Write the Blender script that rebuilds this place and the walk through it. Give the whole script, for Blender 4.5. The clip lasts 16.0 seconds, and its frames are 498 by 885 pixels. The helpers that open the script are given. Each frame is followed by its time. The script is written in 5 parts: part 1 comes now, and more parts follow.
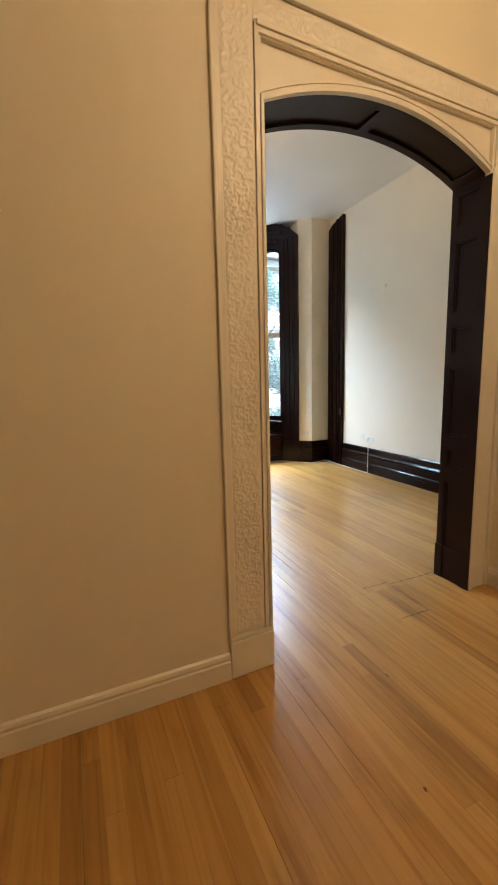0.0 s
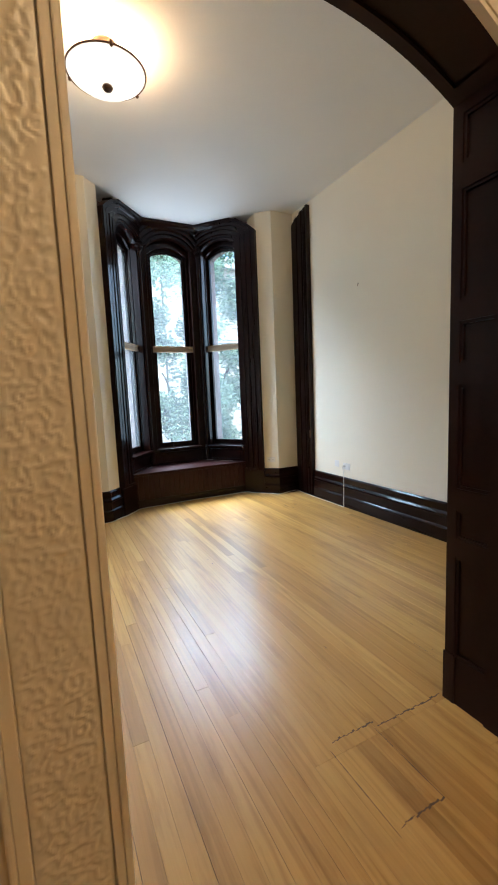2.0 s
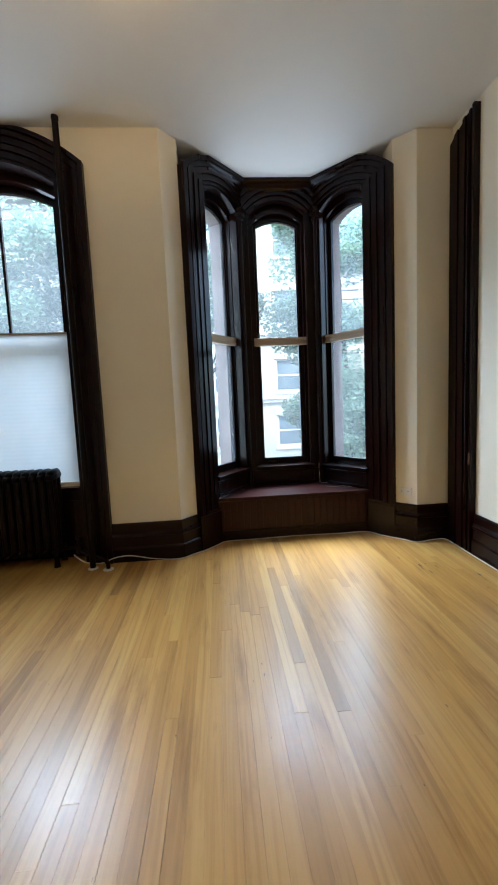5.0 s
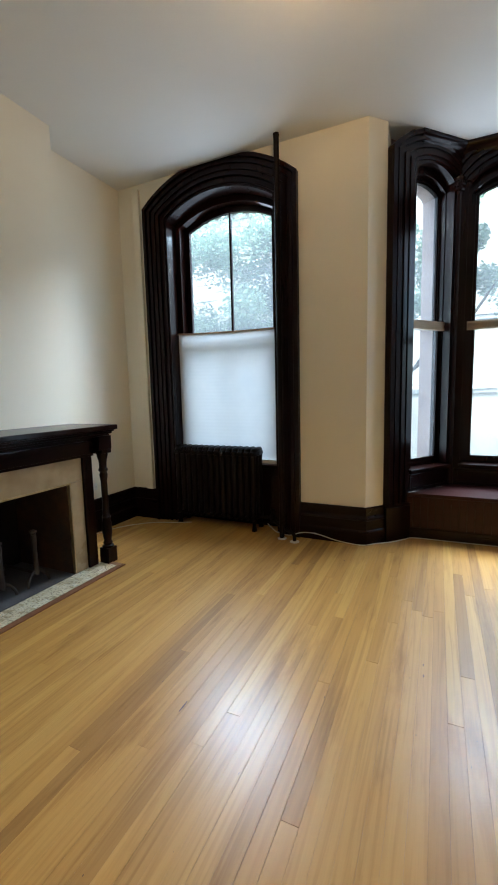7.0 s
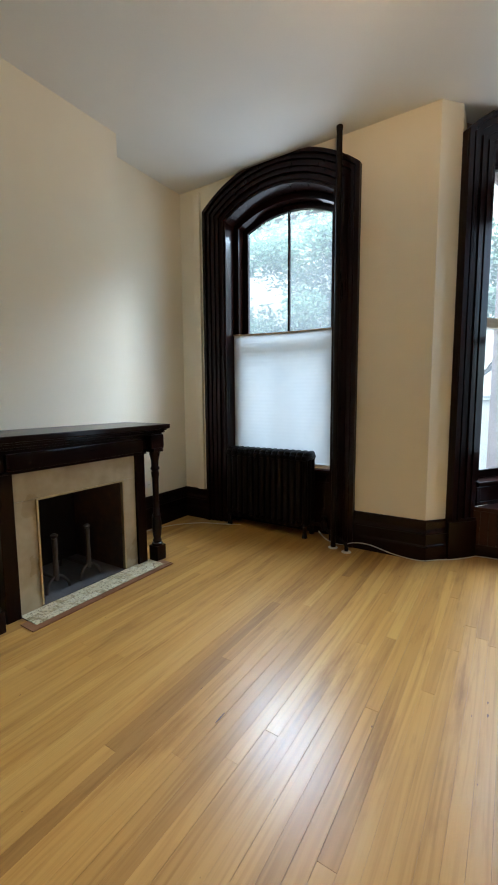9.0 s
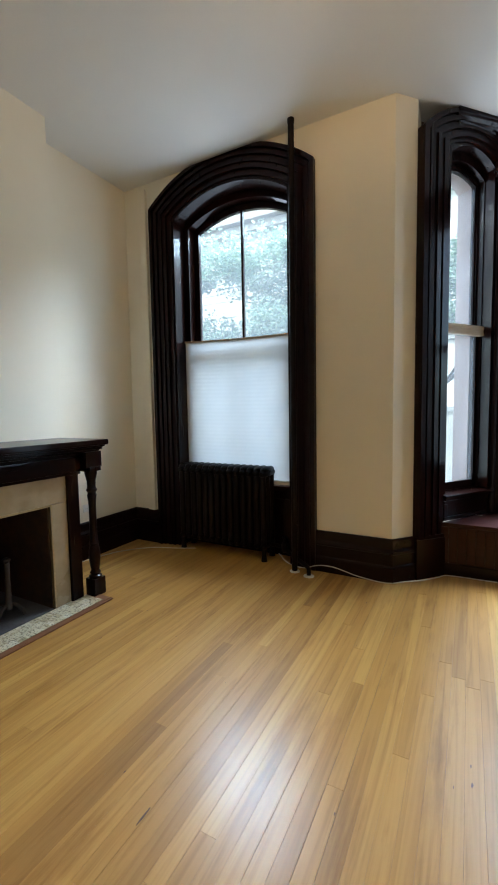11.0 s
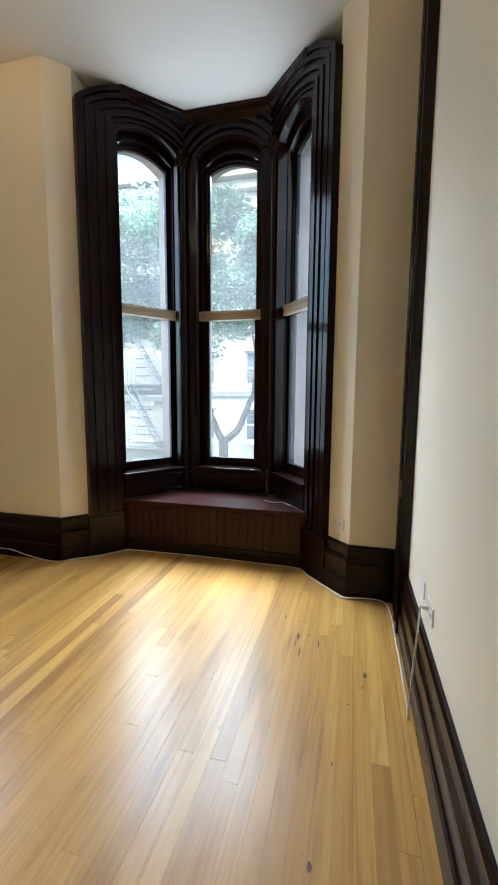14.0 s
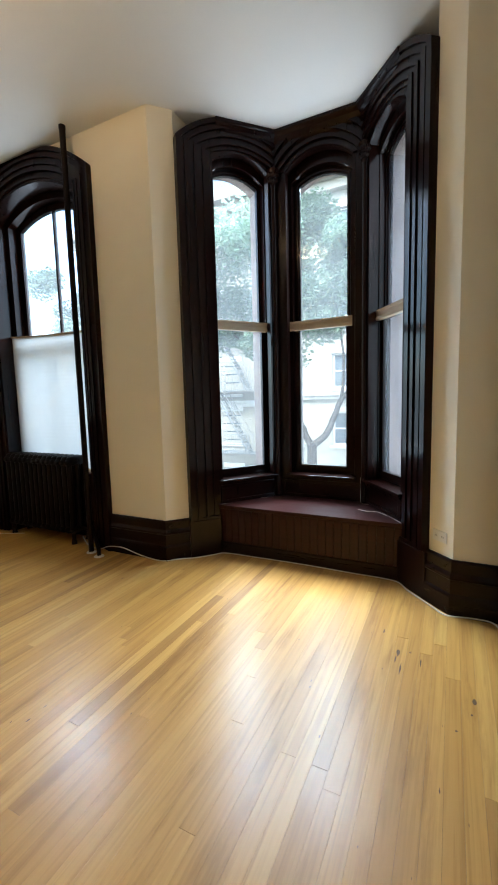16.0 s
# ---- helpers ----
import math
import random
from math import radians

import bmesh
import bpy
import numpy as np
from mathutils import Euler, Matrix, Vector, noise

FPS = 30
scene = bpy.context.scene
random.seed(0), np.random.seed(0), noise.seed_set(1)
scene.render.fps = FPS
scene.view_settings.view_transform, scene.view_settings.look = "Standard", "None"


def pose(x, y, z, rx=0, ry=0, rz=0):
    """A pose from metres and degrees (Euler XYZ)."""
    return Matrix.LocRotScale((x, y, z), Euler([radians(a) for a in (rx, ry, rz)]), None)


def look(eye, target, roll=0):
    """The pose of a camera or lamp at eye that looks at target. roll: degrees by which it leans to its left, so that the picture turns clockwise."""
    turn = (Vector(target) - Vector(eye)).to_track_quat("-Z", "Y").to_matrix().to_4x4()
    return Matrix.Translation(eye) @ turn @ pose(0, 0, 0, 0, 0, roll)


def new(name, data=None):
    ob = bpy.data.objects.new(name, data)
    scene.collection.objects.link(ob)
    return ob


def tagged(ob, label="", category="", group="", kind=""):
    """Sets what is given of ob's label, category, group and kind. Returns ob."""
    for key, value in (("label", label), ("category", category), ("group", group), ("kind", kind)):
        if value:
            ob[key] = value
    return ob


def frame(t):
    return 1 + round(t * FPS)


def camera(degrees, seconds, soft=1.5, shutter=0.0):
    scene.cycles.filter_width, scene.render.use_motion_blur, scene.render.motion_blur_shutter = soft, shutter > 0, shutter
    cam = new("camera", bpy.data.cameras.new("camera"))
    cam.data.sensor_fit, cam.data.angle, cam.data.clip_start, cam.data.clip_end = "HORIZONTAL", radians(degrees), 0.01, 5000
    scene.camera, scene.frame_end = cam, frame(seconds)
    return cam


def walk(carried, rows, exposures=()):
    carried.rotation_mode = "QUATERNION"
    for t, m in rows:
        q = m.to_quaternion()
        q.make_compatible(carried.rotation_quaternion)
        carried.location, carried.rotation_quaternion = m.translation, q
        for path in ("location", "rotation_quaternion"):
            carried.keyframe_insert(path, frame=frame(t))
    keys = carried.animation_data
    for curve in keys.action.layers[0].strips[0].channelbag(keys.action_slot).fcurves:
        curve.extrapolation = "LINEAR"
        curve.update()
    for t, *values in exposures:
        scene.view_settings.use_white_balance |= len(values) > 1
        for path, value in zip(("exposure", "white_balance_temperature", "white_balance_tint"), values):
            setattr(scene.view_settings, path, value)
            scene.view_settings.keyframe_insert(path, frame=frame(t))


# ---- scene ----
cam = camera(62.8, 16.0, soft=1.9)
PATH = [
    (0, (1.257, 0.526, 1.317), (2.04, 2.342, 1.016), -1.4),
    (0.5, (1.366, 0.547, 1.334), (2.321, 2.284, 1.071), -1.3),
    (1, (1.552, 0.68, 1.336), (2.451, 2.447, 1.076), -0.9),
    (1.5, (1.726, 0.936, 1.332), (2.587, 2.725, 1.094), -1.6),
    (2, (1.949, 1.285, 1.36), (2.825, 3.068, 1.124), -2.4),
    (2.5, (2.158, 1.557, 1.367), (3.009, 3.351, 1.134), -1.9),
    (3, (2.35, 1.809, 1.349), (3.162, 3.623, 1.118), -3.1),
    (5.5, (2.96, 2.391, 1.393), (2.771, 4.372, 1.188), -1.1),
    (6, (3.004, 2.373, 1.395), (2.496, 4.292, 1.151), -0.2),
    (6.5, (3.033, 2.28, 1.402), (2.4, 4.16, 1.151), -0.9),
    (7, (3.082, 2.264, 1.401), (2.243, 4.065, 1.166), -1.4),
    (7.5, (3.098, 2.286, 1.387), (2.048, 3.976, 1.186), -1.6),
    (8, (3.084, 2.297, 1.391), (1.981, 3.954, 1.193), -1.3),
    (8.5, (3.078, 2.317, 1.391), (1.989, 3.982, 1.178), -0.8),
    (11, (3.011, 2.715, 1.366), (2.065, 4.471, 1.213), -1.0),
    (11.5, (3.158, 2.857, 1.352), (2.452, 4.726, 1.243), -0.9),
    (12, (3.4, 3.018, 1.296), (2.988, 4.971, 1.162), 0.5),
    (12.5, (3.923, 3.104, 1.293), (3.734, 5.073, 0.996), 1.5),
    (13, (4.373, 3.246, 1.263), (4.267, 5.213, 0.918), 5.3),
    (13.5, (4.629, 3.356, 1.271), (4.499, 5.333, 0.996), 4.0),
    (14, (4.693, 3.337, 1.32), (4.205, 5.263, 1.085), 0.4),
    (14.5, (4.698, 3.266, 1.346), (4.097, 5.16, 1.122), 0.6),
    (15, (4.703, 3.276, 1.351), (4.044, 5.153, 1.149), 0.3),
    (15.5, (4.7, 3.283, 1.363), (3.926, 5.118, 1.182), -0.7),
    (16, (4.67, 3.275, 1.369), (3.784, 5.055, 1.154), -1.5),
]
# light settings
SKY, SUN, ROOM_LAMP, HALL_LAMP, HALL_TINT = 0.10, 0.75, 2.4, 4.0, (1.0, 0.67, 0.34)
STREET_SKY, WINDOW_FILL = 2050.0, 0.70
EXPOSURES = [(0.0, 3.82, 5700, 10), (2.0, 3.6, 5650, 10), (3.0, 3.5, 5650, 10), (5.5, 3.2, 5750, 10), (8.5, 3.35, 5900, 10), (11.0, 3.25, 5900, 10), (13.0, 3.4, 6000, 10), (16.0, 3.45, 6100, 10)]
walk(cam, [(t, look(eye, target, roll)) for t, eye, target, roll in PATH], EXPOSURES)

# ---- world, sun and lamps ----
world = bpy.data.worlds.new("sky")
scene.world = world
world.use_nodes = True
wn = world.node_tree
sky = wn.nodes.new("ShaderNodeTexSky")
sky.sky_type = 'NISHITA'
sky.sun_disc = False
sky.sun_elevation = radians(48)
sky.sun_rotation = radians(165)
sky.air_density, sky.dust_density, sky.ozone_density = 1.0, 3.0, 1.0
wn.links.new(sky.outputs[0], wn.nodes["Background"].inputs[0])
wn.nodes["Background"].inputs[1].default_value = SKY

sun = new("sun", bpy.data.lights.new("sun", 'SUN'))
sun.data.energy, sun.data.angle, sun.data.color = SUN, radians(10), (1.0, 0.95, 0.88)
sun.matrix_world = look((0, 0, 30), (4.0, 22.0, 4.0))


def lamp_light(name, place, watts, colour, radius):
    ob = new(name, bpy.data.lights.new(name, 'POINT'))
    ob.data.energy, ob.data.color, ob.data.shadow_soft_size = watts, colour, radius
    ob.location = place
    return ob


def sky_light(name, eye, target, watts, w, h):
    """Added lamp that stands in for the open sky over the roofs and for the street fronts, shining through the windows.
    """
    ob = new(name, bpy.data.lights.new(name, 'AREA'))
    ob.data.shape, ob.data.size, ob.data.size_y = 'RECTANGLE', w, h
    ob.data.energy, ob.data.color = watts, (0.80, 0.90, 1.0)
    ob.matrix_world = look(eye, target)
    return ob


sky_light("street_sky_light", (1.4, 12.0, 10.5), (2.6, 5.0, 5.5), STREET_SKY, 18.0, 8.0)
# added fill lamps in each window's opening, for level light off bright street fronts
sky_light("window_fill_light", (1.035, 6.345, 2.02), (1.035, 3.3, 1.8), WINDOW_FILL * 2.5, 1.0, 2.5)
sky_light("window_fill_light", (3.602, 7.075, 2.02), (3.602, 4.0, 1.8), WINDOW_FILL * 1.144, 0.44, 2.6)
for side in (-1, 1):
    sky_light("window_fill_light", (3.602 + side * 0.765, 6.722, 2.02), (3.602 - side * 1.66, 4.958, 1.8), WINDOW_FILL * 1.2, 0.46, 2.6)


# ---- materials ----
def nodes_of(name):
    m = bpy.data.materials.new(name)
    m.use_nodes = True
    return m, m.node_tree.nodes, m.node_tree.links, m.node_tree.nodes["Principled BSDF"]


def mix_colour(nodes, links, fac, a, b, mode='MIX'):
    mx = nodes.new("ShaderNodeMix")
    mx.data_type, mx.blend_type = 'RGBA', mode
    for sock, v in ((mx.inputs[0], fac), (mx.inputs[6], a), (mx.inputs[7], b)):
        if isinstance(v, (int, float)):
            sock.default_value = v
        elif isinstance(v, tuple):
            sock.default_value = (*v, 1)
        else:
            links.new(v, sock)
    return mx.outputs[2]


def noise_tex(nodes, links, vec, scale, detail=4.0, rough=0.55):
    n = nodes.new("ShaderNodeTexNoise")
    n.inputs["Scale"].default_value, n.inputs["Detail"].default_value, n.inputs["Roughness"].default_value = scale, detail, rough
    links.new(vec, n.inputs["Vector"])
    return n.outputs[0]


def ramp(nodes, links, fac, stops):
    r = nodes.new("ShaderNodeValToRGB")
    while len(r.color_ramp.elements) < len(stops):
        r.color_ramp.elements.new(0.5)
    for e, (p, c) in zip(r.color_ramp.elements, stops):
        e.position, e.color = p, (*c, 1)
    links.new(fac, r.inputs[0])
    return r.outputs[0]


def coords(nodes, links, scale=(1, 1, 1), turn=(0, 0, 0)):
    tc, mp = nodes.new("ShaderNodeTexCoord"), nodes.new("ShaderNodeMapping")
    mp.inputs["Scale"].default_value, mp.inputs["Rotation"].default_value = scale, turn
    links.new(tc.outputs["Object"], mp.inputs[0])
    return mp.outputs[0]


def bump(nodes, links, bsdf, height, strength, distance):
    b = nodes.new("ShaderNodeBump")
    b.inputs["Strength"].default_value, b.inputs["Distance"].default_value = strength, distance
    links.new(height, b.inputs["Height"])
    links.new(b.outputs[0], bsdf.inputs["Normal"])


def surface(name, colour, worn, rough=0.5, metal=0.0, fine=60.0, coarse=2.5, relief=0.15, depth=0.002, stretch=(1, 1, 1), coat=0.0, rough_var=0.12, spec=0.5, coat_rough=0.15):
    """A surface whose colour drifts between two tones at a fine and a coarse scale, with slight relief and uneven gloss."""
    m, nodes, links, bsdf = nodes_of(name)
    vec = coords(nodes, links, stretch)
    big, small = noise_tex(nodes, links, vec, coarse, 3), noise_tex(nodes, links, vec, fine, 4)
    both = nodes.new("ShaderNodeMath")
    both.operation = 'MULTIPLY_ADD'
    links.new(big, both.inputs[0])
    both.inputs[1].default_value = 0.65
    half = nodes.new("ShaderNodeMath")
    half.operation = 'MULTIPLY'
    links.new(small, half.inputs[0])
    half.inputs[1].default_value = 0.35
    links.new(half.outputs[0], both.inputs[2])
    links.new(ramp(nodes, links, both.outputs[0], [(0.3, worn), (0.62, colour)]), bsdf.inputs["Base Color"])
    rr = nodes.new("ShaderNodeMapRange")
    rr.inputs["To Min"].default_value, rr.inputs["To Max"].default_value = max(0.02, rough - rough_var), min(1, rough + rough_var)
    links.new(big, rr.inputs[0])
    links.new(rr.outputs[0], bsdf.inputs["Roughness"])
    bsdf.inputs["Metallic"].default_value = metal
    bsdf.inputs["Coat Weight"].default_value = coat
    bsdf.inputs["Coat Roughness"].default_value = coat_rough
    bsdf.inputs["Specular IOR Level"].default_value = spec
    if relief:
        bump(nodes, links, bsdf, small, relief, depth)
    return m


def plank_wood(name, per_island):
    """Honey-coloured varnished strip flooring; each strip takes its own tone."""
    m, nodes, links, bsdf = nodes_of(name)
    if per_island:
        rnd = nodes.new("ShaderNodeNewGeometry").outputs["Random Per Island"]
    else:
        rnd = nodes.new("ShaderNodeObjectInfo").outputs["Random"]
    tc = nodes.new("ShaderNodeNewGeometry")
    shift = nodes.new("ShaderNodeVectorMath")
    shift.operation = 'MULTIPLY_ADD'
    comb = nodes.new("ShaderNodeCombineXYZ")
    for i in range(3):
        links.new(rnd, comb.inputs[i])
    links.new(comb.outputs[0], shift.inputs[0])
    shift.inputs[1].default_value = (7.0, 31.0, 3.0)
    links.new(tc.outputs["Position"], shift.inputs[2])
    mp = nodes.new("ShaderNodeMapping")
    mp.inputs["Scale"].default_value = (26, 0.9, 20)
    links.new(shift.outputs[0], mp.inputs[0])
    figure = nodes.new("ShaderNodeTexNoise")
    figure.inputs["Scale"].default_value, figure.inputs["Detail"].default_value, figure.inputs["Distortion"].default_value = 1.0, 6, 1.6
    links.new(mp.outputs[0], figure.inputs["Vector"])
    grain = figure.outputs[0]
    mp2 = nodes.new("ShaderNodeMapping")
    mp2.inputs["Scale"].default_value = (260, 5, 40)
    links.new(shift.outputs[0], mp2.inputs[0])
    fine = noise_tex(nodes, links, mp2.outputs[0], 1.0, 3, 0.6)
    tone = ramp(nodes, links, rnd, [(0.0, FLOOR_DARK), (0.07, (0.47, 0.255, 0.062)), (0.5, (0.54, 0.303, 0.076)), (0.85, (0.58, 0.336, 0.090)), (1.0, (0.63, 0.392, 0.118))])
    grained = mix_colour(nodes, links, 0.62, tone, ramp(nodes, links, grain, [(0.28, (0.60, 0.50, 0.40)), (0.52, (0.95, 0.93, 0.90)), (0.64, (1, 1, 1))]), 'MULTIPLY')
    grained = mix_colour(nodes, links, 0.11, grained, ramp(nodes, links, fine, [(0.3, (0.6, 0.55, 0.5)), (0.6, (1, 1, 1))]), 'MULTIPLY')
    stains = nodes.new("ShaderNodeTexNoise")
    stains.inputs["Scale"].default_value, stains.inputs["Detail"].default_value = 0.7, 2
    links.new(tc.outputs["Position"], stains.inputs["Vector"])
    grained = mix_colour(nodes, links, 0.35, grained, ramp(nodes, links, stains.outputs[0], [(0.2, (0.80, 0.75, 0.70)), (0.75, (1, 1, 1))]), 'MULTIPLY')
    mp3 = nodes.new("ShaderNodeMapping")
    mp3.inputs["Scale"].default_value = (9.0, 1.1, 1.0)
    links.new(tc.outputs["Position"], mp3.inputs[0])
    worn = noise_tex(nodes, links, mp3.outputs[0], 1.0, 6, 0.65)
    grained = mix_colour(nodes, links, 0.8, grained, ramp(nodes, links, worn, [(0.30, (0.60, 0.50, 0.40)), (0.46, (1, 1, 1))]), 'MULTIPLY')
    links.new(grained, bsdf.inputs["Base Color"])
    rr = nodes.new("ShaderNodeMapRange")
    rr.inputs["To Min"].default_value, rr.inputs["To Max"].default_value = 0.32, 0.44
    links.new(stains.outputs[0], rr.inputs[0])
    links.new(rr.outputs[0], bsdf.inputs["Roughness"])
    bsdf.inputs["Specular IOR Level"].default_value = 0.30
    bsdf.inputs["Coat Weight"].default_value, bsdf.inputs["Coat Roughness"].default_value = 0.38, 0.25
    bump(nodes, links, bsdf, fine, 0.12, 0.001)
    return m


def glass_material(name, tint, haze):
    """Thin old window glass: clear, with a reflecting face and a faint translucent film that veils the view in haze."""
    m = bpy.data.materials.new(name)
    m.use_nodes = True
    nodes, links = m.node_tree.nodes, m.node_tree.links
    nodes.clear()
    out, clear, gloss, mx, fr = (nodes.new("ShaderNode" + k) for k in ("OutputMaterial", "BsdfTransparent", "BsdfGlossy", "MixShader", "LayerWeight"))
    clear.inputs[0].default_value = (*tint, 1)
    gloss.inputs["Roughness"].default_value = 0.02
    steep, share = nodes.new("ShaderNodeMath"), nodes.new("ShaderNodeMapRange")
    steep.operation = 'POWER'
    fr.inputs[0].default_value = 0.5
    links.new(fr.outputs["Facing"], steep.inputs[0])
    steep.inputs[1].default_value = 5.0
    share.inputs["To Min"].default_value, share.inputs["To Max"].default_value = 0.03, 0.6
    links.new(steep.outputs[0], share.inputs[0])
    links.new(share.outputs[0], mx.inputs[0])
    links.new(clear.outputs[0], mx.inputs[1])
    links.new(gloss.outputs[0], mx.inputs[2])
    # translucent film lays a pale veil of glare over the street view
    film, mx2 = nodes.new("ShaderNodeBsdfTranslucent"), nodes.new("ShaderNodeMixShader")
    film.inputs[0].default_value = (0.8, 0.85, 0.88, 1)
    mx2.inputs[0].default_value = haze
    links.new(mx.outputs[0], mx2.inputs[1])
    links.new(film.outputs[0], mx2.inputs[2])
    links.new(mx2.outputs[0], out.inputs[0])
    return m


def glowing(name, colour, strength, base):
    m, nodes, links, bsdf = nodes_of(name)
    vec = coords(nodes, links)
    n = noise_tex(nodes, links, vec, 7.0, 4)
    links.new(ramp(nodes, links, n, [(0.3, tuple(c * 0.8 for c in colour)), (0.7, colour)]), bsdf.inputs["Emission Color"])
    bsdf.inputs["Base Color"].default_value = (*base, 1)
    bsdf.inputs["Emission Strength"].default_value = strength
    bsdf.inputs["Roughness"].default_value = 0.35
    return m


FLOOR_DARK = (0.36, 0.188, 0.048)
WALL = surface("cream wall paint", (0.80, 0.745, 0.61), (0.77, 0.71, 0.57), 0.58, spec=0.3, fine=180, coarse=1.3, relief=0.08, depth=0.001)
CEIL = surface("white ceiling paint", (0.80, 0.79, 0.76), (0.76, 0.75, 0.72), 0.7, fine=120, coarse=1.0, relief=0.06, depth=0.001)
HALLWALL = surface("cream gloss wall paint", (0.80, 0.72, 0.56), (0.77, 0.69, 0.52), 0.48, spec=0.4, fine=150, coarse=1.2, relief=0.10, depth=0.001)
HALLTRIM = surface("off-white gloss trim paint", (0.80, 0.74, 0.62), (0.74, 0.67, 0.54), 0.36, fine=90, coarse=4, relief=0.12, depth=0.001)
DARK = surface("dark stained varnished wood", (0.0100, 0.0026, 0.0017), (0.0065, 0.0018, 0.0012), 0.28, fine=3.0, coarse=1.2, relief=0.0, stretch=(26, 26, 1.2), coat=0.30, spec=0.05, coat_rough=0.10, rough_var=0.02)
DARKH = surface("dark stained wood, level grain", (0.0102, 0.0027, 0.0018), (0.0066, 0.0018, 0.0012), 0.28, fine=3.0, coarse=1.2, relief=0.0, stretch=(1.5, 26, 26), coat=0.30, spec=0.05, coat_rough=0.10, rough_var=0.02)
DARKY = surface("dark stained wood, grain along the wall", (0.0102, 0.0027, 0.0018), (0.0066, 0.0018, 0.0012), 0.28, fine=3.0, coarse=1.2, relief=0.0, stretch=(26, 1.5, 26), coat=0.30, spec=0.05, coat_rough=0.10, rough_var=0.02)
SEATWOOD = surface("worn red-brown varnished wood", (0.032, 0.0085, 0.0068), (0.017, 0.0046, 0.0036), 0.34, fine=3.0, coarse=2.0, relief=0.04, depth=0.0006, stretch=(1.5, 26, 26), coat=0.12, spec=0.14)
JAMBWOOD = surface("near-black painted wood", (0.026, 0.0100, 0.0068), (0.017, 0.0066, 0.0048), 0.34, fine=40, coarse=2, relief=0.05, depth=0.001, spec=0.15)
IRON = surface("dark brown painted cast iron", (0.009, 0.0045, 0.0032), (0.005, 0.0027, 0.0021), 0.45, fine=120, coarse=5, relief=0.1, depth=0.001, spec=0.12)
BLACKIRON = surface("rusty black iron", (0.055, 0.049, 0.043), (0.045, 0.027, 0.018), 0.65, metal=0.3, fine=60, coarse=8, relief=0.4)
MARBLE = surface("veined tan marble", (0.48, 0.40, 0.255), (0.30, 0.225, 0.12), 0.3, fine=9, coarse=3.5, relief=0.03)
SOOT = surface("sooted firebrick", (0.016, 0.013, 0.011), (0.006, 0.005, 0.0045), 0.9, fine=30, coarse=6, relief=0.5, depth=0.004)
RUST = surface("rusted firebox plate", (0.075, 0.036, 0.018), (0.018, 0.011, 0.008), 0.75, fine=25, coarse=5, relief=0.4, depth=0.002)
ASH = surface("grey ash-dusted stone", (0.10, 0.10, 0.105), (0.05, 0.05, 0.052), 0.85, fine=70, coarse=7, relief=0.3)
BRASS = surface("dull brass", (0.62, 0.50, 0.28), (0.40, 0.30, 0.15), 0.38, metal=0.9, fine=80, coarse=10, relief=0.05)
BRONZE = surface("aged bronze", (0.16, 0.08, 0.045), (0.09, 0.05, 0.03), 0.4, metal=0.7, fine=80, coarse=10, relief=0.05)
COPPER = surface("brushed copper", (0.62, 0.34, 0.22), (0.5, 0.26, 0.16), 0.4, metal=0.6, fine=80, coarse=10, relief=0.05)
PLASTIC = surface("white plastic", (0.75, 0.74, 0.70), (0.70, 0.69, 0.65), 0.4, fine=80, coarse=6, relief=0.0)
CABLE = surface("off-white cable sheath", (0.68, 0.65, 0.58), (0.6, 0.57, 0.5), 0.45, fine=80, coarse=6, relief=0.0)
BLINDRAIL = surface("tan pleated shade rail", (0.44, 0.33, 0.21), (0.36, 0.27, 0.17), 0.6, fine=90, coarse=6, relief=0.1)
BORDER = surface("red-brown border wood", (0.24, 0.10, 0.045), (0.17, 0.07, 0.03), 0.32, fine=4, coarse=3, relief=0.1, stretch=(20, 2, 20))
KNOT = surface("dark knots in wood", (0.13, 0.065, 0.028), (0.07, 0.035, 0.016), 0.45, fine=90, coarse=20)
SUBFLOOR = surface("dark joint filler", (0.05, 0.028, 0.014), (0.03, 0.018, 0.010), 0.8, fine=60, coarse=5)
STONE = surface("pale limestone", (0.27, 0.25, 0.215), (0.20, 0.185, 0.155), 0.85, fine=20, coarse=0.6, relief=0.3, depth=0.01)
WHITESTONE = surface("white painted masonry", (0.36, 0.345, 0.31), (0.30, 0.285, 0.25), 0.8, fine=20, coarse=0.5, relief=0.2, depth=0.01)
BROWNSTONE = surface("brownstone", (0.30, 0.21, 0.19), (0.23, 0.16, 0.14), 0.85, fine=30, coarse=2, relief=0.4, depth=0.006)
WINFRAME = surface("weathered white window paint", (0.55, 0.54, 0.52), (0.46, 0.45, 0.43), 0.5, fine=50, coarse=3)
FARGLASS = surface("dim blue window glass", (0.10, 0.13, 0.16), (0.05, 0.07, 0.09), 0.08, fine=2, coarse=0.4, relief=0.0)
FIREIRON = surface("grey painted iron", (0.20, 0.21, 0.21), (0.14, 0.14, 0.14), 0.6, fine=40, coarse=4)
BARK = surface("grey-brown bark", (0.040, 0.033, 0.028), (0.02, 0.016, 0.014), 0.9, fine=14, coarse=3, relief=0.8, depth=0.02, stretch=(1, 1, 0.25))
ASPHALT = surface("asphalt", (0.055, 0.055, 0.056), (0.04, 0.04, 0.042), 0.9, fine=40, coarse=0.4, relief=0.3)
PAVING = surface("concrete pavement", (0.34, 0.33, 0.31), (0.27, 0.26, 0.25), 0.9, fine=30, coarse=0.8, relief=0.2)
GLASS = glass_material("window glass", (0.86, 0.93, 0.93), 0.030)
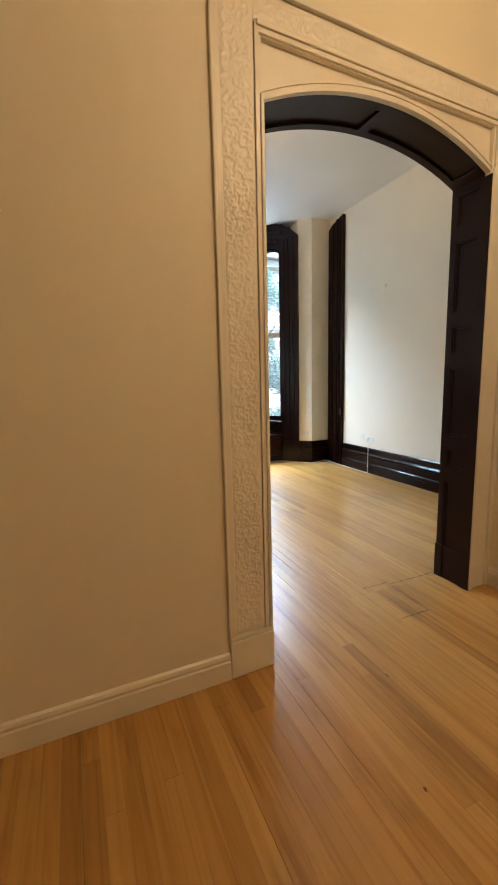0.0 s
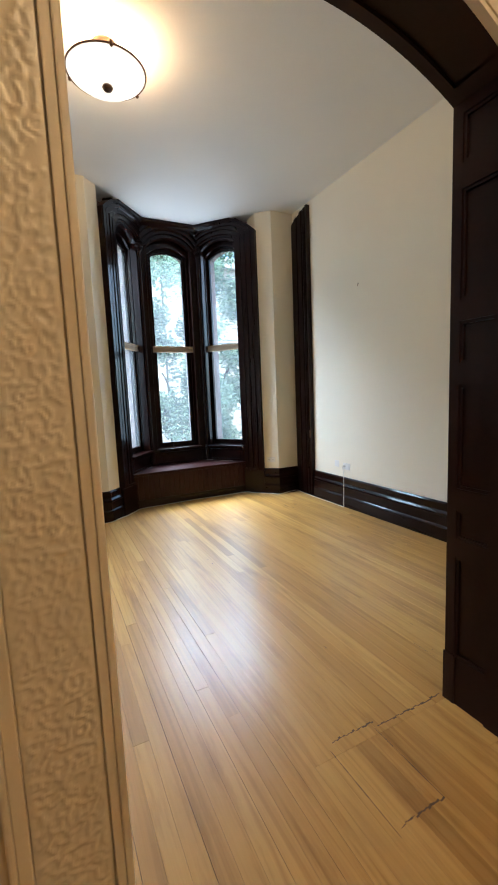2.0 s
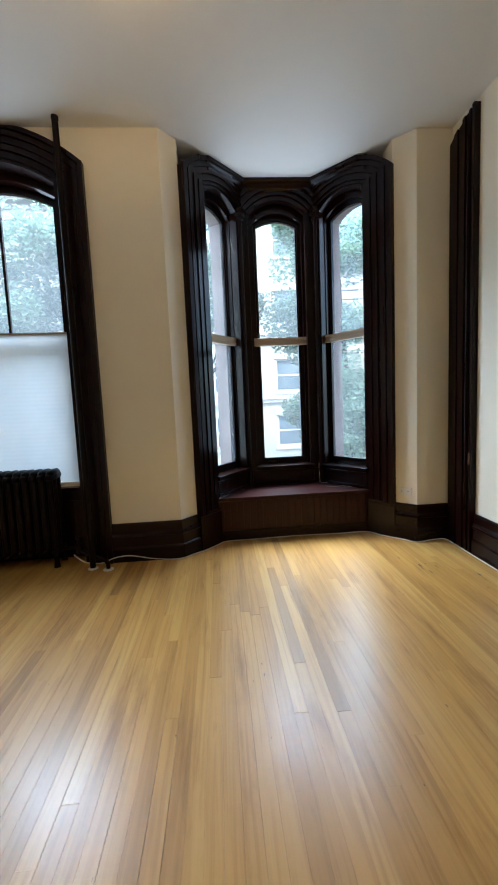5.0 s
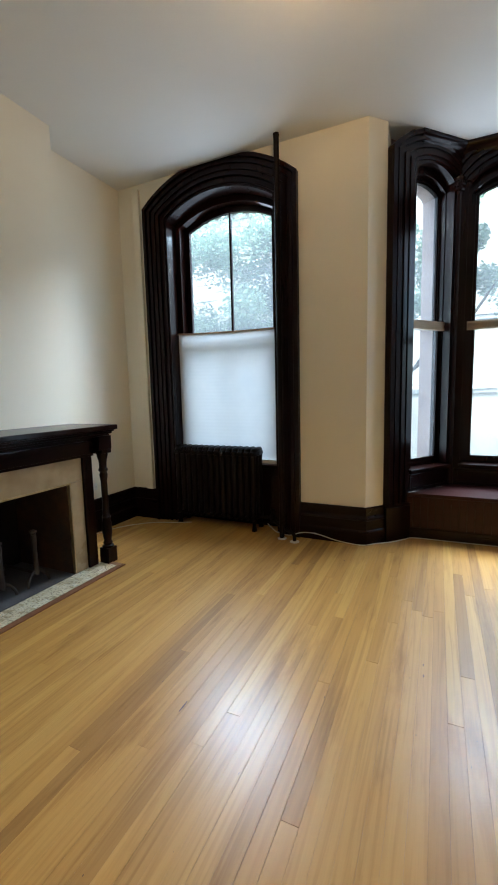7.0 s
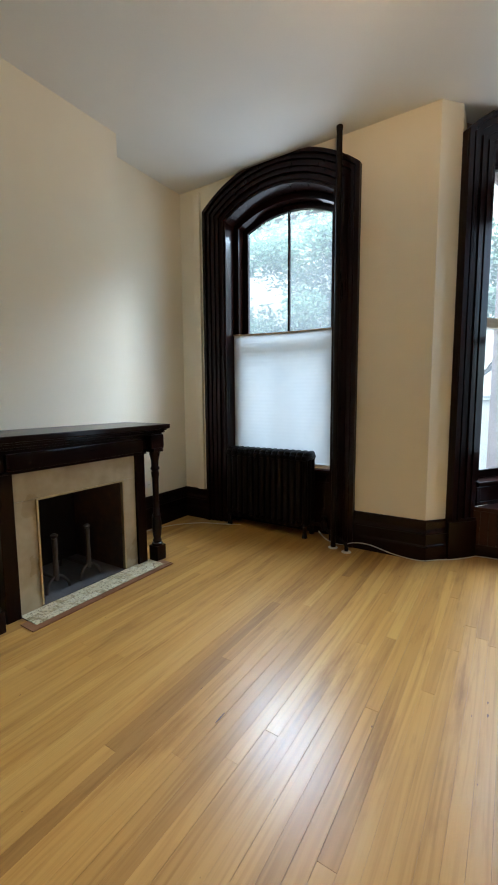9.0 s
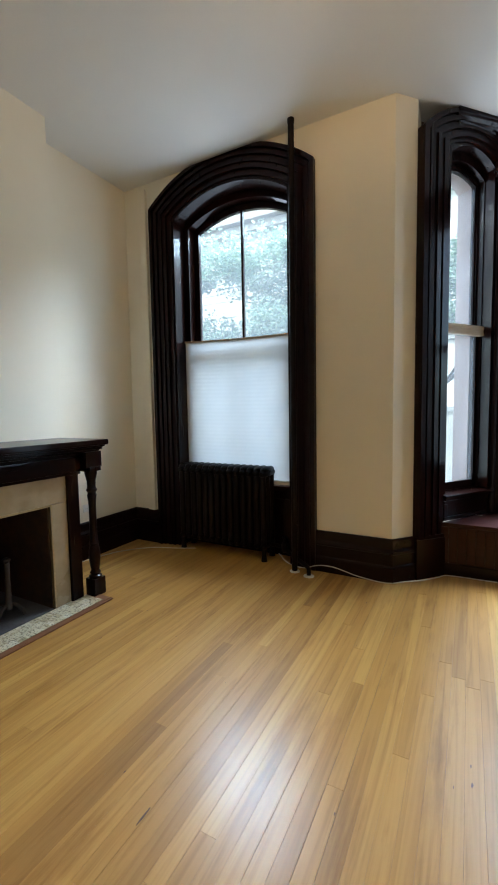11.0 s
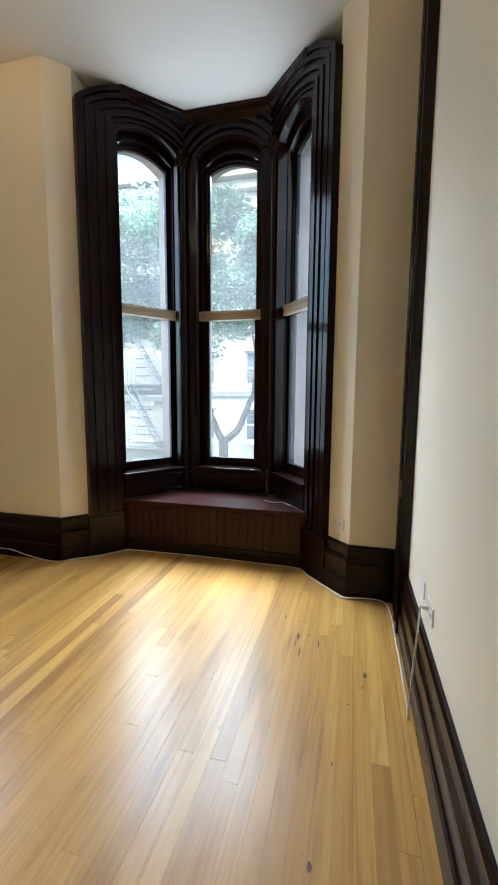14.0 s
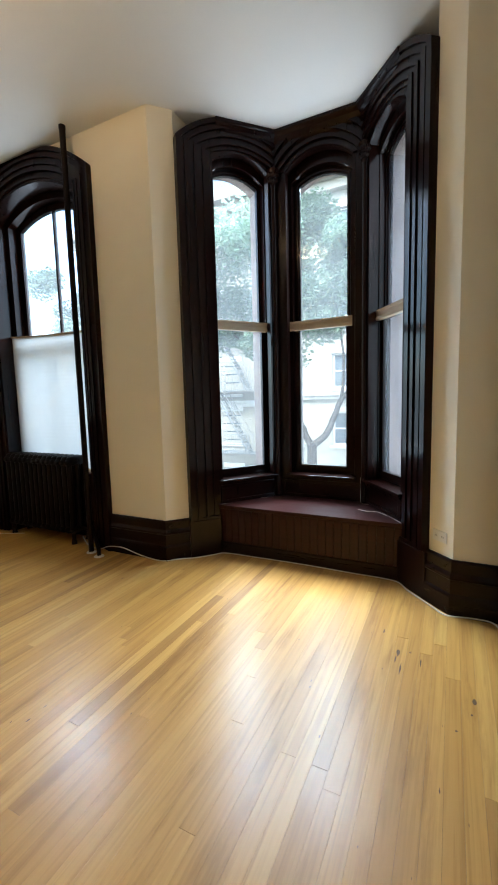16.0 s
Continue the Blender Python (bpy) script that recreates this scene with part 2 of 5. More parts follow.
BOWL = glowing("lit alabaster glass", (1.0, 0.80, 0.55), 0.13, (0.8, 0.75, 0.62))
PLANK, PLANKREST = plank_wood("strip flooring", False), plank_wood("strip flooring in one sheet", True)


def leaf_material():
    m, nodes, links, bsdf = nodes_of("green leaves")
    rnd = nodes.new("ShaderNodeNewGeometry").outputs["Random Per Island"]
    links.new(ramp(nodes, links, rnd, [(0.0, (0.06, 0.095, 0.065)), (0.5, (0.08, 0.12, 0.08)), (1.0, (0.10, 0.14, 0.09))]), bsdf.inputs["Base Color"])
    bsdf.inputs["Roughness"].default_value = 0.55
    tr, mx = nodes.new("ShaderNodeBsdfTranslucent"), nodes.new("ShaderNodeMixShader")
    tr.inputs[0].default_value = (0.17, 0.24, 0.16, 1)
    mx.inputs[0].default_value = 0.4
    out = nodes["Material Output"]
    links.new(bsdf.outputs[0], mx.inputs[1])
    links.new(tr.outputs[0], mx.inputs[2])
    links.new(mx.outputs[0], out.inputs[0])
    return m


def shade_cloth():
    """Pleated translucent shade cloth."""
    m, nodes, links, bsdf = nodes_of("white pleated shade cloth")
    vec = coords(nodes, links)
    n = noise_tex(nodes, links, vec, 3.0, 3)
    bsdf.inputs["Roughness"].default_value = 0.8
    links.new(ramp(nodes, links, n, [(0.3, (0.70, 0.72, 0.72)), (0.7, (0.78, 0.79, 0.78))]), bsdf.inputs["Base Color"])
    tr, mx = nodes.new("ShaderNodeBsdfTranslucent"), nodes.new("ShaderNodeMixShader")
    tr.inputs[0].default_value = (0.30, 0.335, 0.345, 1)
    mx.inputs[0].default_value = 0.25
    links.new(bsdf.outputs[0], mx.inputs[1])
    links.new(tr.outputs[0], mx.inputs[2])
    links.new(mx.outputs[0], nodes["Material Output"].inputs[0])
    return m


def marbled():
    """Cut marble pieces, cream to olive-tan, each with its own tone and cloudy veins."""
    m, nodes, links, bsdf = nodes_of("cloudy cream marble pieces")
    rnd = nodes.new("ShaderNodeObjectInfo").outputs["Random"]
    vec = nodes.new("ShaderNodeNewGeometry").outputs["Position"]
    tone = ramp(nodes, links, rnd, [(0.0, (0.30, 0.24, 0.12)), (0.3, (0.52, 0.44, 0.25)), (0.65, (0.66, 0.60, 0.42)), (1.0, (0.78, 0.75, 0.64))])
    cloud, vein = noise_tex(nodes, links, vec, 34.0, 5, 0.65), noise_tex(nodes, links, vec, 75.0, 4, 0.6)
    col = mix_colour(nodes, links, ramp(nodes, links, cloud, [(0.42, (0, 0, 0)), (0.60, (1, 1, 1))]), tone, (0.66, 0.60, 0.42))
    col = mix_colour(nodes, links, ramp(nodes, links, vein, [(0.38, (0.85, 0.85, 0.85)), (0.48, (0, 0, 0))]), col, (0.13, 0.10, 0.05))
    links.new(col, bsdf.inputs["Base Color"])
    bsdf.inputs["Roughness"].default_value = 0.4
    bump(nodes, links, bsdf, cloud, 0.1, 0.002)
    return m


LEAF, CLOTH, MARBLED = leaf_material(), shade_cloth(), marbled()


# ---- building blocks ----
IDENT = Matrix.Identity(4)


def box(bm, x0, x1, y0, y1, z0, z1, m=IDENT, bevel=0.0):
    b = bm if not bevel else bmesh.new()
    vs = [b.verts.new(m @ Vector((x, y, z))) for z in (z0, z1) for x, y in ((x0, y0), (x1, y0), (x1, y1), (x0, y1))]
    for f in ((0, 3, 2, 1), (4, 5, 6, 7), (0, 1, 5, 4), (1, 2, 6, 5), (2, 3, 7, 6), (3, 0, 4, 7)):
        b.faces.new([vs[i] for i in f])
    if bevel:
        bmesh.ops.recalc_face_normals(b, faces=b.faces)
        bmesh.ops.bevel(b, geom=list(b.edges), offset=bevel, segments=2, profile=0.6, affect='EDGES')
        merge(bm, b)


def merge(bm, other):
    tmp = bpy.data.meshes.new("tmp")
    other.to_mesh(tmp)
    other.free()
    bm.from_mesh(tmp)
    bpy.data.meshes.remove(tmp)


def prism(bm, pts, v0, v1, m=IDENT):
    """A flat outline of (u, z) points, extruded from depth v0 to v1."""
    a = [bm.verts.new(m @ Vector((u, v0, z))) for u, z in pts]
    b = [bm.verts.new(m @ Vector((u, v1, z))) for u, z in pts]
    n = len(pts)
    bm.faces.new(a)
    bm.faces.new(b[::-1])
    for i in range(n):
        bm.faces.new((a[i], b[i], b[(i + 1) % n], a[(i + 1) % n]))


def upright(bm, pts, z0, z1):
    """A plan outline of (x, y) points, raised from z0 to z1."""
    a = [bm.verts.new((x, y, z0)) for x, y in pts]
    b = [bm.verts.new((x, y, z1)) for x, y in pts]
    n = len(pts)
    bm.faces.new(a[::-1])
    bm.faces.new(b)
    for i in range(n):
        bm.faces.new((a[i], a[(i + 1) % n], b[(i + 1) % n], b[i]))


def band(bm, outer, inner, v0, v1, m=IDENT, closed=False):
    """A band between two outlines of as many points, from depth v0 to v1."""
    rows = [[bm.verts.new(m @ Vector((u, v, z))) for u, z in line] for line, v in ((outer, v0), (inner, v0), (inner, v1), (outer, v1))]
    n = len(outer)
    for k in range(4):
        a, b = rows[k], rows[(k + 1) % 4]
        for i in range(n if closed else n - 1):
            bm.faces.new((a[i], a[(i + 1) % n], b[(i + 1) % n], b[i]))
    if not closed:
        bm.faces.new([r[0] for r in rows])
        bm.faces.new([r[-1] for r in rows][::-1])


def sweep(bm, section, path, cap=True):
    """A section of (out, z) points swept along an open plan line of (x, y); out is measured to the line's right side, mitred at corners."""
    n = len(path)
    rings = []
    for i, p in enumerate(path):
        p = Vector(p)
        d0 = (p - Vector(path[i - 1])).normalized() if i else None
        d1 = (Vector(path[i + 1]) - p).normalized() if i < n - 1 else None
        d0, d1 = d0 or d1, d1 or d0
        n0, n1 = Vector((d0.y, -d0.x)), Vector((d1.y, -d1.x))
        mid = (n0 + n1).normalized()
        mid /= max(0.3, mid.dot(n0))
        rings.append([bm.verts.new((p.x + mid.x * o, p.y + mid.y * o, z)) for o, z in section])
    k = len(section)
    for a, b in zip(rings, rings[1:]):
        for i in range(k):
            bm.faces.new((a[i], a[(i + 1) % k], b[(i + 1) % k], b[i]))
    if cap:
        bm.faces.new(rings[0][::-1])
        bm.faces.new(rings[-1])


def lathe(bm, profile, centre, seg=24, axis='Z', m=IDENT):
    rings = []
    for r, h in profile:
        ring = []
        for i in range(seg):
            a = 2 * math.pi * i / seg
            p = {'Z': (r * math.cos(a), r * math.sin(a), h), 'Y': (r * math.cos(a), h, r * math.sin(a)), 'X': (h, r * math.cos(a), r * math.sin(a))}[axis]
            ring.append(bm.verts.new(m @ (Vector(centre) + Vector(p))))
        rings.append(ring)
    for a, b in zip(rings, rings[1:]):
        for i in range(seg):
            bm.faces.new((a[i], a[(i + 1) % seg], b[(i + 1) % seg], b[i]))
    bm.faces.new(rings[0][::-1])
    bm.faces.new(rings[-1])


def tube(bm, path, radii, seg=10):
    rings = []
    pts = [Vector(p) for p in path]
    if isinstance(radii, (int, float)):
        radii = [radii] * len(pts)
    side = None
    for i, p in enumerate(pts):
        d = (pts[min(i + 1, len(pts) - 1)] - pts[max(i - 1, 0)]).normalized()
        if side is None:
            side = d.orthogonal().normalized()
        side = (side - d * side.dot(d)).normalized()
        up = d.cross(side)
        rings.append([bm.verts.new(p + (side * math.cos(2 * math.pi * k / seg) + up * math.sin(2 * math.pi * k / seg)) * radii[i]) for k in range(seg)])
    for a, b in zip(rings, rings[1:]):
        for k in range(seg):
            bm.faces.new((a[k], a[(k + 1) % seg], b[(k + 1) % seg], b[k]))
    bm.faces.new(rings[0][::-1])
    bm.faces.new(rings[-1])


def mesh_ob(name, bm, material, smooth=False):
    bmesh.ops.recalc_face_normals(bm, faces=bm.faces)
    me = bpy.data.meshes.new(name)
    bm.to_mesh(me)
    bm.free()
    me.materials.append(material)
    if smooth:
        me.shade_smooth()
        me.set_sharp_from_angle(angle=radians(38))
    return new(name, me)


def part(name, bm, material, parent, label="", smooth=False):
    ob = mesh_ob(name, bm, material, smooth)
    ob.parent = parent
    return tagged(ob, label) if label else ob


def thing(name, place, label, category, group="", kind=""):
    ob = new(name)
    ob.empty_display_size = 0.1
    ob.location = place
    bpy.context.view_layer.update()
    return tagged(ob, label, category, group, kind)


def hang(ob, parent):
    """Parents a part built in world places under an Empty that stands elsewhere."""
    ob.parent = parent
    ob.matrix_parent_inverse = Matrix.Translation(parent.location).inverted()
    return ob


def piece(name, bm, material, parent, label="", smooth=False):
    return hang(part(name, bm, material, None, label, smooth), parent)


def structure(name, bm, material, label, category, smooth=False):
    return tagged(mesh_ob(name, bm, material, smooth), label, category, "", "structure")


def arc(c, hw, spring, radius, n=20, top=99.0):
    """Points of a segmental arch from left spring to right spring."""
    zc = spring - math.sqrt(radius * radius - hw * hw)
    a = math.asin(hw / radius)
    return [(c + radius * math.sin(t), min(top, zc + radius * math.cos(t))) for t in (-a + 2 * a * i / n for i in range(n + 1))]


def arch_line(c, hw, spring, radius, foot, off=0.0, n=20, top=99.0):
    """Foot, jamb, arch, jamb, foot of an arched opening, offset outwards by off."""
    zc = spring - math.sqrt(radius * radius - hw * hw)
    h, r = hw + off, radius + off
    s = zc + math.sqrt(r * r - h * h)
    return [(c - h, foot), *arc(c, h, s, r, n, top), (c + h, foot)]


# ---- the shell of the room and hall ----
CEILING, EAST, WEST, NORTH, BREAST = 3.645, 5.02, -0.17, 6.0, 0.095
ARCH = (2.717, 0.692, 2.385, 1.577)
SKEW = 0.045  # the hall face of the arch wall runs slightly out of square
LW = (1.035, 0.70, 3.306, 1.15)

# window wall with the arched niche of the single window
bm = bmesh.new()
prism(bm, [(-0.45, -0.05), (-0.45, 3.8), (2.50, 3.8), (2.50, -0.05), *arch_line(LW[0], 0.725, 3.31, 1.17, -0.05)[::-1]], NORTH, NORTH + 0.36)
upright(bm, [(2.50, 6.0), (2.635, 6.15), (2.635, 6.36), (2.50, 6.36)], -0.05, 3.8)
upright(bm, [(4.55, 6.15), (4.70, 6.0), (5.35, 6.0), (5.35, 6.36), (4.55, 6.36)], -0.05, 3.8)
structure("wall_north", bm, WALL, "cream painted window wall with splayed piers", "wall")

# right wall: old plaster and, proud of it, the boarded-over doorway
bm = bmesh.new()
box(bm, EAST, EAST + 0.3, 2.0, 6.36, -0.05, 3.8)
structure("wall_east", bm, WALL, "cream painted side wall", "wall")

# fireplace wall with the breast built round the firebox
bm = bmesh.new()
box(bm, WEST - 0.3, WEST, 1.9, 6.36, -0.05, 3.8)
upright(bm, [(WEST, 3.37), (BREAST, 3.37), (BREAST, 3.79), (WEST, 3.79)], -0.05, 3.8)
upright(bm, [(WEST, 4.505), (BREAST, 4.505), (BREAST, 4.912), (WEST, 4.912)], -0.05, 3.8)
upright(bm, [(WEST, 3.79), (BREAST, 3.79), (BREAST, 4.505), (WEST, 4.505)], 0.75, 3.8)
structure("wall_west", bm, WALL, "cream painted wall with a shallow chimney breast", "wall")

# wall between room and hall, with the arch
bm = bmesh.new()
prism(bm, [(-2.0, -0.05), (-2.0, 3.8), (EAST + 0.3, 3.8), (EAST + 0.3, -0.05), *arch_line(*ARCH, -0.05, 0.042, 32)[::-1]], 2.172, 2.40)
for v in bm.verts:
    if v.co.y < 2.3:
        v.co.y += SKEW * (v.co.x - ARCH[0])
upright(bm, [(-2.0, 2.044), (1.812, 2.0897), (1.812, 2.20), (-2.0, 2.20)], -0.05, 3.6)
structure("wall_south", bm, HALLWALL, "cream painted wall pierced by a wide arch", "wall")

for tag, ext in (("wall_hall_side", (3.60, 3.8, -2.2, 2.30)), ("wall_hall_end", (-2.0, -1.8, -2.2, 2.30)), ("wall_hall_back", (-2.0, 3.8, -2.4, -2.2))):
    bm = bmesh.new()
    box(bm, *ext, -0.05, 3.8)
    structure(tag, bm, HALLWALL, "cream painted hallway wall", "wall")

bm = bmesh.new()
box(bm, -0.5, 5.35, 2.39, 6.36, CEILING, CEILING + 0.3)
upright(bm, [(2.45, 6.36), (4.75, 6.36), (4.2, 7.3), (3.0, 7.3)], CEILING, CEILING + 0.3)
box(bm, -2.0, 3.8, -2.4, 2.39, 3.45, 3.8)
structure("ceiling", bm, CEIL, "white painted plaster ceiling", "ceiling")

# ---- dark baseboards ----
BASE = [(0, 0), (0.042, 0), (0.042, 0.115), (0.036, 0.128), (0.030, 0.135), (0.030, 0.222), (0.038, 0.230), (0.036, 0.246), (0.026, 0.262), (0.022, 0.270), (0.022, 0.332), (0.014, 0.345), (0, 0.345)]


def baseboard(name, path, material, section, label):
    bm = bmesh.new()
    sweep(bm, section, path)
    return structure(name, bm, material, label, "baseboard")


baseboard("baseboard_pier", [(1.887, 6.0), (2.50, 6.0), (2.632, 6.147)], DARKH, BASE, "tall dark stained moulded baseboard round the pier")
baseboard("baseboard_corner", [(4.553, 6.147), (4.70, 6.0), (EAST - 0.03, 6.0)], DARKH, BASE, "tall dark stained moulded baseboard in the corner")
baseboard("baseboard_east", [(EAST, 5.60), (EAST, 2.42)], DARKY, BASE, "tall dark stained moulded baseboard along the side wall")
baseboard("baseboard_alcove", [(BREAST, 4.912), (WEST, 4.912), (WEST, 6.0), (0.183, 6.0)], DARKH, BASE, "tall dark stained moulded baseboard in the alcove")

# ---- the arch: dark panelled lining ----
arch_lining = thing("arch_lining", (ARCH[0], 2.27, 0), "near-black painted panelled lining of the wide arch", "archway", "", "structure")


def skewed(bm, front=2.168):
    """Brings the hall edge of the lining onto the hall face of the wall."""
    for v in bm.verts:
        if v.co.y < 2.18:
            v.co.y = front + SKEW * (v.co.x - ARCH[0])


PANELS = [(0.215, 0.655), (0.735, 0.855), (0.945, 1.36), (1.445, 1.605), (1.685, 2.085), (2.175, 2.345)]
for side in (-1, 1):
    face = ARCH[0] + side * ARCH[1]
    xa, xb = sorted((face, face + side * 0.02))
    bm = bmesh.new()
    z0 = 0.0
    for a, b in PANELS + [(2.40, 2.40)]:
        box(bm, xa, xb, 2.212, 2.368, z0, a)
        z0 = b
    box(bm, xa, xb, 2.15, 2.212, 0, 2.385)
    box(bm, xa, xb, 2.368, 2.41, 0, 2.385)
    box(bm, *sorted((face - side * 0.006, face)), 2.36, 2.414, 0, 0.22)
    box(bm, *sorted((face + side * 0.02, face + side * 0.032)), 2.15, 2.41, 0, 2.40)
    skewed(bm, 2.146)
    if side > 0:
        box(bm, face - 0.008, face - 0.0005, 2.157, 2.226, 0, 2.372)
    jamb = piece("jamb", bm, JAMBWOOD, arch_lining)
    for a, b in PANELS:
        bm = bmesh.new()
        box(bm, *sorted((face + side * 0.013, face + side * 0.0195)), 2.212, 2.368, a, b)
        for (y0, y1, c, d) in ((2.212, 2.224, a, b), (2.356, 2.368, a, b), (2.224, 2.356, a, a + 0.012), (2.224, 2.356, b - 0.012, b)):
            box(bm, *sorted((face + side * 0.005, face + side * 0.0135)), y0, y1, c, d)
        piece("panel", bm, JAMBWOOD, jamb)
bm = bmesh.new()
line = arch_line(*ARCH, 0, 0, 48)[1:-1]
back, mid = arch_line(*ARCH, 0, 0.04, 48)[1:-1], arch_line(*ARCH, 0, 0.014, 48)[1:-1]
band(bm, back, mid, 2.15, 2.41)
band(bm, mid, line, 2.15, 2.212)
band(bm, mid, line, 2.368, 2.41)
for i0, i1 in ((0, 3), (23, 26), (46, 49)):
    band(bm, mid[i0:i1], line[i0:i1], 2.212, 2.368)
skewed(bm)
piece("soffit", bm, JAMBWOOD, arch_lining)

# ---- the arch: off-white architrave on the hall side ----
architrave = thing("architrave", (ARCH[0], 2.11, 0), "off-white painted architrave with an embossed wandering-vine band", "door trim", "", "structure")


def relief_strip(u0, u1, z0, z1, front, step=0.004):
    """An embossed board: wandering ridges standing proud of a flat ground."""
    nu, nz = max(2, round((u1 - u0) / step)), max(2, round((z1 - z0) / step))
    verts, faces = [], []
    for j in range(nz + 1):
        for i in range(nu + 1):
            u, z = u0 + (u1 - u0) * i / nu, z0 + (z1 - z0) * j / nz
            p = Vector((u * 46, z * 46, 1.7))
            w = noise.noise(p) + 0.5 * noise.noise(p * 2.1 + Vector((9, 3, 1)))
            ridge = max(0.0, 1 - abs(w) * 3.0)
            edge = min(1, min(i, nu - i, j, nz - j) / 2.5)
            verts.append((u, front - 0.0034 * edge * (0.15 + 0.85 * ridge), z))
    for j in range(nz):
        for i in range(nu):
            a = j * (nu + 1) + i
            faces.append((a, a + 1, a + nu + 2, a + nu + 1))
    me = bpy.data.meshes.new("embossed_band")
    me.from_pydata(verts, [], faces)
    me.materials.append(HALLTRIM)
    me.shade_smooth()
    ob = new("embossed_band", me)
    return hang(ob, architrave)


FRONT = 2.085
for x0, x1, side in ((1.810, 2.025, 1), (3.409, 3.598, -1)):
    bm = bmesh.new()
    box(bm, x0, x1, FRONT + 0.004, 2.125, 0, 2.75)
    if side > 0:
        box(bm, 1.808, 1.822, FRONT - 0.016, 2.12, 0.185, 2.768, bevel=0.005)
        box(bm, 1.822, 1.847, FRONT - 0.008, 2.12, 0.185, 2.75, bevel=0.003)
        box(bm, 1.992, 2.012, FRONT - 0.006, 2.12, 0.185, 2.64, bevel=0.003)
        box(bm, 2.012, 2.028, FRONT - 0.012, 2.12, 0.0, 2.40, bevel=0.004)
        box(bm, 1.812, 2.03, FRONT - 0.018, 2.12, 0, 0.17, bevel=0.004)
        box(bm, 1.814, 2.028, FRONT - 0.013, 2.12, 0.17, 0.19, bevel=0.004)
    else:
        box(bm, 3.406, 3.424, FRONT - 0.012, 2.12, 0.0, 2.40, bevel=0.004)
        box(bm, 3.424, 3.445, FRONT - 0.006, 2.12, 0.0, 2.63, bevel=0.003)
        box(bm, 3.56, 3.598, FRONT - 0.010, 2.12, 0.0, 2.76, bevel=0.004)
    piece("upright_board", bm, HALLTRIM, architrave)
bm = bmesh.new()
box(bm, 2.025, 3.409, FRONT + 0.004, 2.125, 2.60, 2.75)
box(bm, 1.808, 3.60, FRONT - 0.016, 2.12, 2.75, 2.768, bevel=0.005)
box(bm, 2.0, 3.45, FRONT - 0.014, 2.12, 2.625, 2.645, bevel=0.005)
box(bm, 2.0, 3.45, FRONT - 0.006, 2.12, 2.605, 2.625, bevel=0.004)
piece("head_board", bm, HALLTRIM, architrave)
relief_strip(1.850, 1.988, 0.20, 2.745, FRONT)
relief_strip(1.988, 3.555, 2.65, 2.742, FRONT)
bm = bmesh.new()
inner = arc(*ARCH, n=40)
prism(bm, [(2.0255, 2.6045), (3.4085, 2.6045), *[(min(3.4085, max(2.0255, u)), z + 0.001) for u, z in inner[::-1]]], 2.108, 2.124)
for o0, o1, v in ((0.0, 0.016, 2.093), (0.016, 0.030, 2.099), (0.030, 0.044, 2.094)):
    a, b = arc(ARCH[0], ARCH[1] - 0.001, ARCH[2] + o0, ARCH[3], 40), arc(ARCH[0], ARCH[1] - 0.001, ARCH[2] + o1, ARCH[3], 40)
    band(bm, b, a, v, 2.112)
piece("spandrel", bm, HALLTRIM, architrave)
architrave.location.y += 0.046
architrave.rotation_euler = (0, 0, SKEW)

HALLBASE = [(0, 0), (0.018, 0), (0.018, 0.085), (0.014, 0.092), (0.016, 0.104), (0.012, 0.118), (0.004, 0.124), (0, 0.124)]
baseboard("baseboard_hall", [(-1.8, 2.0464), (1.812, 2.0897)], HALLTRIM, HALLBASE, "low off-white painted hallway baseboard")
baseboard("baseboard_hall_side", [(3.60, 2.19), (3.60, -2.2)], HALLTRIM, HALLBASE, "low off-white painted hallway baseboard")

# cupboard let into the hall's side wall
cupboard = thing("wall_cupboard", (3.6, 1.6, 2.09), "off-white painted cupboard let into the hallway wall", "cupboard")
bm = bmesh.new()
for y0, y1, z0, z1 in ((2.03, 2.10, 2.09, 3.2), (1.16, 1.23, 2.09, 3.2), (1.23, 2.03, 2.09, 2.145), (1.23, 2.03, 3.12, 3.2)):
    box(bm, 3.572, 3.605, y0, y1, z0, z1, bevel=0.003)
box(bm, 3.594, 3.604, 1.16, 2.1, 2.09, 3.2)
piece("frame", bm, HALLTRIM, cupboard)
bm = bmesh.new()
box(bm, 3.577, 3.592, 1.235, 2.025, 2.15, 3.115, bevel=0.003)
door = piece("door", bm, HALLTRIM, cupboard)
for z in (2.30, 2.95):
    bm = bmesh.new()
    lathe(bm, [(0.005, -0.035), (0.006, -0.03), (0.006, 0.03), (0.005, 0.035)], (3.574, 2.027, z), 10)
    piece("hinge", bm, BRASS, door, "dull painted hinge", True)

# ---- single arched window ----
window_1 = thing("window_1", (LW[0], 6.1, 0), "tall arched sash window in dark stained casing", "window", "", "structure")
bm = bmesh.new()
zc = LW[2] - math.sqrt(LW[3] ** 2 - LW[1] ** 2)
lower = Matrix.Translation((0, 0, -0.018))
for o0, o1, v in ((-0.102, -0.084, 6.012), (-0.084, -0.060, 5.998), (-0.060, -0.030, 6.006), (-0.030, -0.008, 5.978), (-0.008, 0.016, 5.986), (0.016, 0.050, 5.970), (0.050, 0.072, 5.984), (0.072, 0.100, 5.962), (0.100, 0.118, 5.974), (0.118, 0.152, 5.945)):
    band(bm, arch_line(*LW, 0.018, o1, 28, CEILING), arch_line(*LW, 0.018, o0, 28, CEILING), v, 6.04, lower)
piece("casing", bm, DARK, window_1)
bm = bmesh.new()
